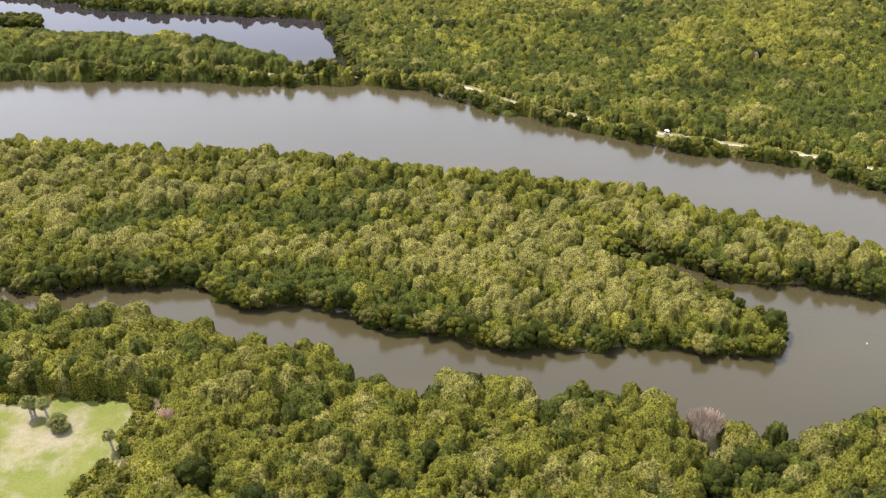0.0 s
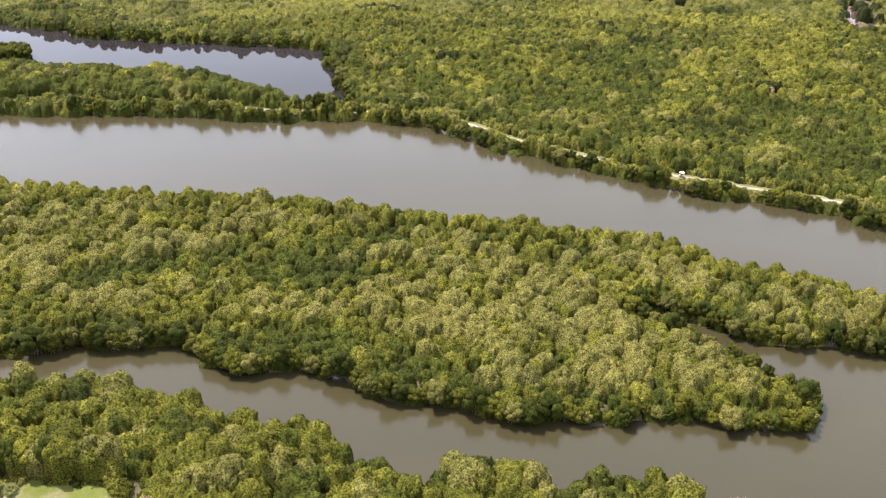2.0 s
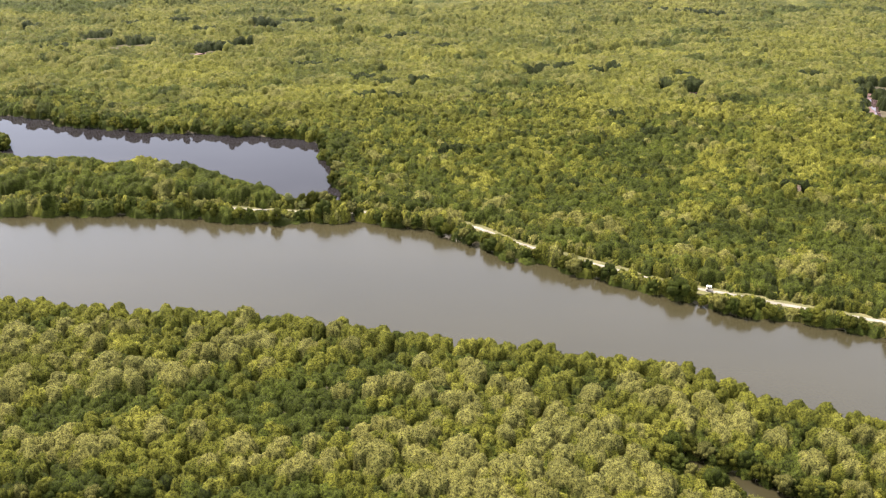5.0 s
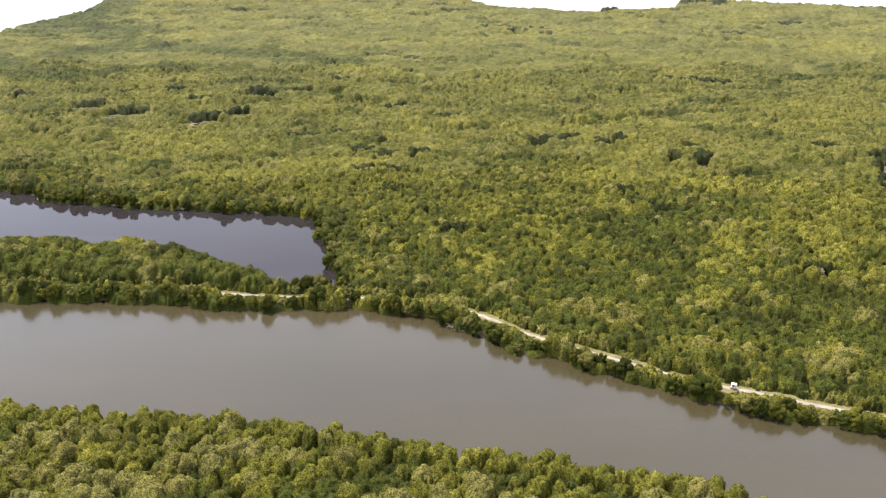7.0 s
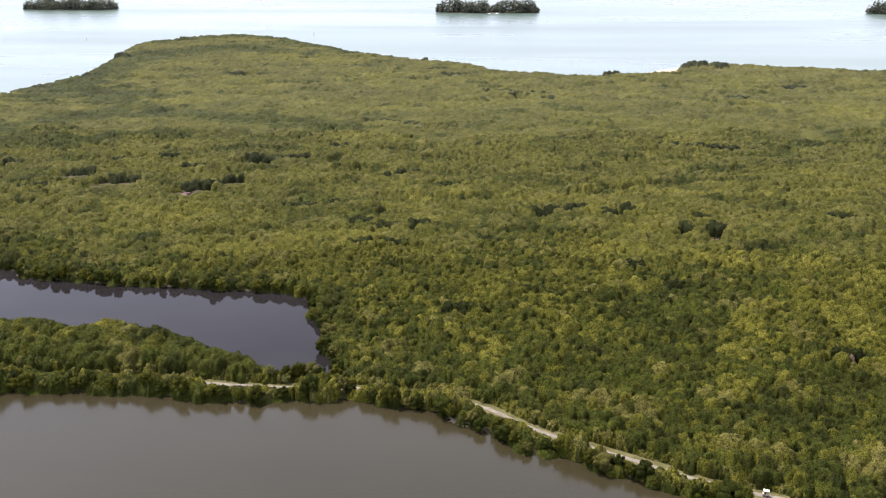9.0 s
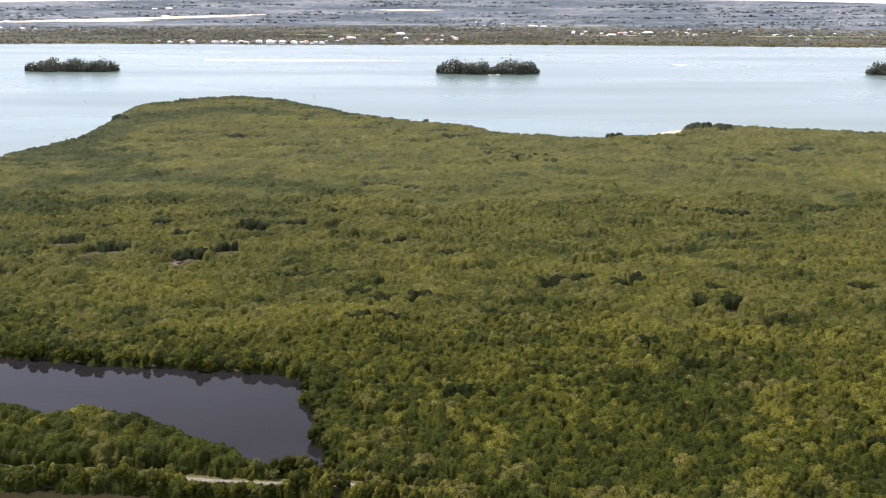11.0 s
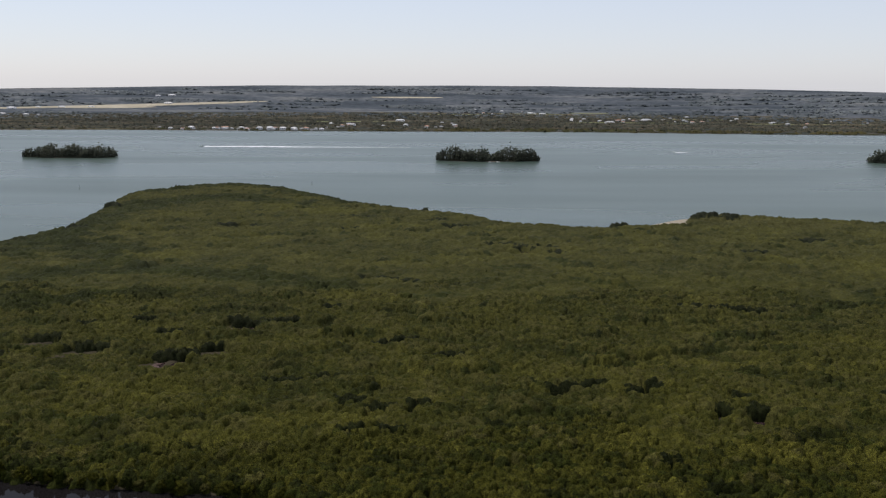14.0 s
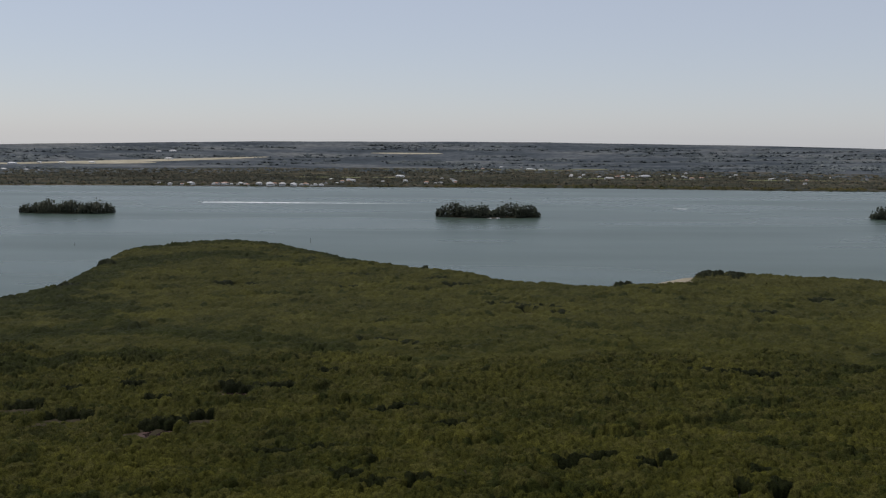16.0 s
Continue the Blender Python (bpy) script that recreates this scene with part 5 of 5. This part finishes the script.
def wake(x0, x1, y, w0, w1, seed, label):
    rng = np.random.RandomState(seed)
    n = 90
    x = np.linspace(x0, x1, n)
    w = np.linspace(w0, w1, n) * rng.uniform(0.5, 1.2, n) * np.clip(1.15 - np.linspace(0, 1, n) ** 2, 0.12, 1)
    yy = y + 1.5 * np.sin(np.linspace(0, 9, n))
    v = np.vstack([np.column_stack([x, yy + w, 0.06 + 0 * x]), np.column_stack([x, yy - w, 0.06 + 0 * x])])
    q = np.array([(k + n, k + n + 1, k + 1, k) for k in range(n - 1)])
    return tagged(new("boat_wake", mesh_of("boat_wake", v, q, (FOAM,))), label, "foam", kind="structure")


motor_boat(-446, 1727, 180)
wake(-440, -60, 1727, 12, 5, 1, "long thin white foam track behind a boat")
motor_boat(405, 1650, 150, 0.9)
motor_boat(82, 1429, 20, 0.9)
motor_boat(70, 1428, 160, 0.8)
wake(407, 430, 1648, 9, 3, 2, "short white foam patch behind a boat")


def marker(x, y, tall, label):
    t = tagged(new("channel_marker"), label, "marker")
    t.matrix_basis = pose(x, y, 0)
    bm = bmesh.new()
    tube(bm, [(0, 0, -1.5), (0, 0, tall)], [0.18, 0.15], 8)
    part("pile", bm, BARK, t)
    bm = bmesh.new()
    box(bm, 0, -0.2, tall - 0.6, 1.2, 0.08, 1.2, 0.02)
    part("board", bm, STEEL, t)
    return t


marker(-153, 1101, 5.5, "dark wooden channel marker standing in the lagoon")
marker(-404, 1053, 4.5, "dark wooden channel marker in the open lagoon")


def float_buoy(x, y):
    t = tagged(new("buoy"), "small white float on the muddy channel", "buoy")
    t.matrix_basis = pose(x, y, 0)
    bm = bmesh.new()
    tube(bm, [(0, 0, -0.2), (0, 0, -0.1), (0, 0, 0.2), (0, 0, 0.3)], [0.06, 0.12, 0.12, 0.06], 10)
    part("float", bm, WHITE, t)
    bm = bmesh.new()
    tube(bm, [(0, 0, 0.3), (0, 0, 0.8)], [0.05, 0.04], 6)
    part("stem", bm, WHITE, t)
    return t


float_buoy(93, 78).scale = (0.6, 0.6, 0.6)


# ---------------------------------------------------------------- the far mainland
rng = np.random.RandomState(81)
n = 10000
ang = rng.uniform(-0.56, 0.56, n)
dist = 2280 + 1220 * rng.uniform(0, 1, n)
xy = np.stack([np.sin(ang) * dist, np.cos(ang) * dist], 1)
# Open fields: place, half width, half depth, turn
FIELDS = ((-1240, 3790, 560, 55, 32), (-1330, 3660, 190, 60, 18), (-1700, 3500, 200, 40, 22), (-170, 4340, 170, 30, 0), (-40, 3400, 230, 24, 0), (320, 3480, 140, 30, 0), (560, 3560, 80, 24, 0),
          (520, 2790, 260, 22, 0), (-300, 2760, 200, 20, 0), (1080, 2760, 220, 22, 0), (800, 3050, 160, 20, 0))
wood = (xy[:, 1] > far_shore_y(xy[:, 0]) + 8) & ~in_ovals(FIELDS, xy) & (ripple_noise(xy, 130, 83) + 0.5 * ripple_noise(xy, 40, 84) > -0.95)
xy = xy[wood]
r = rng.uniform(6, 13, len(xy)) * (0.9 + 0.4 * (np.hypot(*xy.T) > 3300))
hgt = rng.uniform(2.6, 5.2, len(xy)) * np.where(np.hypot(*xy.T) > 4200, 0.06, np.where(np.hypot(*xy.T) > 3300, 0.6, 0.9)) * np.clip((xy[:, 1] - far_shore_y(xy[:, 0])) / 120 + 0.5, 0.5, 1)
# trees past about 3500 m take the haze-blue leaf colour
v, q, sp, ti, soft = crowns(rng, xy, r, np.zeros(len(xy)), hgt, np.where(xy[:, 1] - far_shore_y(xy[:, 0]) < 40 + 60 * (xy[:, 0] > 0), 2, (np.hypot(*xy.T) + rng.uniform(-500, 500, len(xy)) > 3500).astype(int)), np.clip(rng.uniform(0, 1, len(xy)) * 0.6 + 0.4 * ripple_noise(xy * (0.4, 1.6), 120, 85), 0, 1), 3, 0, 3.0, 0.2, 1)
per = np.concatenate([np.repeat(ridge(xy), 21)])
v[:, 2] += per
# far groves in long belts across the plain behind
xy = []
for k in range(110):
    a, dd, half = rng.uniform(-0.5, 0.5), 3480 + 1250 * rng.uniform(0, 1) ** 0.8, rng.uniform(60, 260)
    c = np.array([math.sin(a) * dd, math.cos(a) * dd])
    xy.append(c + np.stack([rng.uniform(-half, half, 18), rng.normal(0, 12, 18)], 1))
xy = np.vstack(xy)
xy = xy[~in_ovals(FIELDS, xy, 20) & (np.hypot(*xy.T) < 4780)]
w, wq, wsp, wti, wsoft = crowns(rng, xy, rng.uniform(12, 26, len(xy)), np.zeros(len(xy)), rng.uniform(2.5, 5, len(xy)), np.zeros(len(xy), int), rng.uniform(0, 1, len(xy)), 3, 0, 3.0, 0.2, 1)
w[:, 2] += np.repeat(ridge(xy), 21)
tagged(new("far_groves", mesh_of("far_groves", w, wq, (LEAF_HAZE,), None, wti, wsoft)), "belts of trees across the far plain, blue-grey haze in their colour", "trees", kind="stuff")
tagged(new("mainland_woods", mesh_of("mainland_woods", v, q, (LEAF_FAR, LEAF_HAZE, LEAF_SCRUB), sp, ti, soft)), "low woods along the far shore, greyed with painted haze", "trees", kind="stuff")
FIELD = two_tone("dry_pale_field", (0.30, 0.27, 0.19), (0.40, 0.36, 0.27), 0.006, 0.95, 0.1)
GRASS = two_tone("green_far_meadow", (0.14, 0.155, 0.07), (0.20, 0.20, 0.10), 0.006, 0.95, 0.1)
for n, (x, y, a, b, turn) in enumerate(FIELDS):
    c, s = math.cos(radians(turn)), math.sin(radians(turn))
    pts = np.array([(x + a * math.cos(t) * c - b * math.sin(t) * s, y + a * math.cos(t) * s + b * math.sin(t) * c) for t in np.linspace(0, 6.283, 24, endpoint=False)])
    o = sheet("field", pts, 0.0, FIELD if n < 4 else GRASS, "pale open airfield grass on the mainland" if n < 4 else "open green meadow among far woods", "field")
    co = np.array([w.co[:] for w in o.data.vertices])
    co[:, 2] = ridge(co[:, :2]) + 1.2
    o.data.vertices.foreach_set("co", co.astype(np.float32).ravel())

ROOFS = [two_tone("white_metal_roof", (0.42, 0.42, 0.42), (0.54, 0.54, 0.53), 0.05, 0.5, 0.4), two_tone("grey_shingle_roof", (0.25, 0.25, 0.26), (0.36, 0.35, 0.35), 0.05, 0.8, 0.2),
         two_tone("terracotta_roof", (0.36, 0.22, 0.16), (0.46, 0.29, 0.21), 0.05, 0.8, 0.2)]
PANE = two_tone("dark_window_glass", (0.03, 0.035, 0.04), (0.05, 0.055, 0.06), 0.5, 0.15, 0.5)


def house(w, d, h, roof, label):
    """A house with a hipped roof, a door and windows, to be copied."""
    t = tagged(new("house"), label, "house", "houses on the far shore")
    bm = bmesh.new()
    box(bm, 0, 0, h / 2, w, d, h)
    wall = part("wall", bm, WHITE, t)
    bm = bmesh.new()
    e, k = 0.8, min(w, d) * 0.28
    base = [bm.verts.new((sx * (w / 2 + e), sy * (d / 2 + e), h)) for sx, sy in ((-1, -1), (1, -1), (1, 1), (-1, 1))]
    top = [bm.verts.new((sx * max(w / 2 - d / 2, 0.5), 0, h + k)) for sx in (-1, 1)]
    bm.faces.new(base[::-1])
    bm.faces.new((base[0], base[1], top[1], top[0]))
    bm.faces.new((base[2], base[3], top[0], top[1]))
    bm.faces.new((base[1], base[2], top[1]))
    bm.faces.new((base[3], base[0], top[0]))
    part("roof", bm, roof, t)
    for n in range(3):
        bm = bmesh.new()
        box(bm, w * (n - 1) * 0.3, -d / 2, h * 0.55, w * 0.14, 0.2, h * 0.4)
        part("window", bm, PANE, wall)
    return t


HOUSES = [house(12, 8, 4.0, ROOFS[0], "white lagoon house with a pale metal roof"), house(15, 9, 5.5, ROOFS[0], "large white waterfront house among trees"),
          house(10, 7, 3.8, ROOFS[1], "small white house with a grey roof"), house(13, 8, 4.6, ROOFS[2], "white house with a faded terracotta roof"),
          house(36, 14, 5, ROOFS[0], "long white warehouse on the mainland")]
spots = []
for k in range(34):
    spots.append((rng.uniform(-720, -280), rng.uniform(14, 70), k % 4))
for k in range(16):
    spots.append((rng.uniform(-340, 60), rng.uniform(120, 420), k % 4))
for k in range(22):
    spots.append((rng.uniform(380, 760), rng.uniform(550, 800), k % 4))
for k in range(14):
    spots.append((rng.uniform(700, 1500), rng.uniform(300, 1000), k % 4))
for k in range(8):
    spots.append((rng.uniform(120, 400), rng.uniform(1100, 1500), k % 4))
spots += [(630, 655, 4), (990, 575, 4), (494, 505, 4), (540, 540, 3), (-130, 560, 4), (-1560, 1420, 4), (-1480, 1440, 4), (-1380, 1470, 4), (-1620, 1330, 4), (-1150, 1680, 4), (-1500, 1000, 4), (-1400, 950, 4),
          (-1340, 900, 2), (-1300, 2050, 4), (-1240, 2060, 4), (330, 1240, 4), (370, 1200, 4)]
placed = set()
for x, off, k in spots:
    y = float(far_shore_y(np.array([x]))[0]) + off
    z = float(ridge(np.array([[x, y]]))[0]) + (1.0 if off < 100 else 4.0)
    m = pose(x, y, z if off < 100 else z - 3.5, 0, 0, rng.uniform(-35, 35))
    if k in placed:
        size = rng.uniform(0.6, 1.0)
        copy_thing(HOUSES[k], m).scale = (size, size, size)
    else:
        HOUSES[k].matrix_basis = m
        placed.add(k)
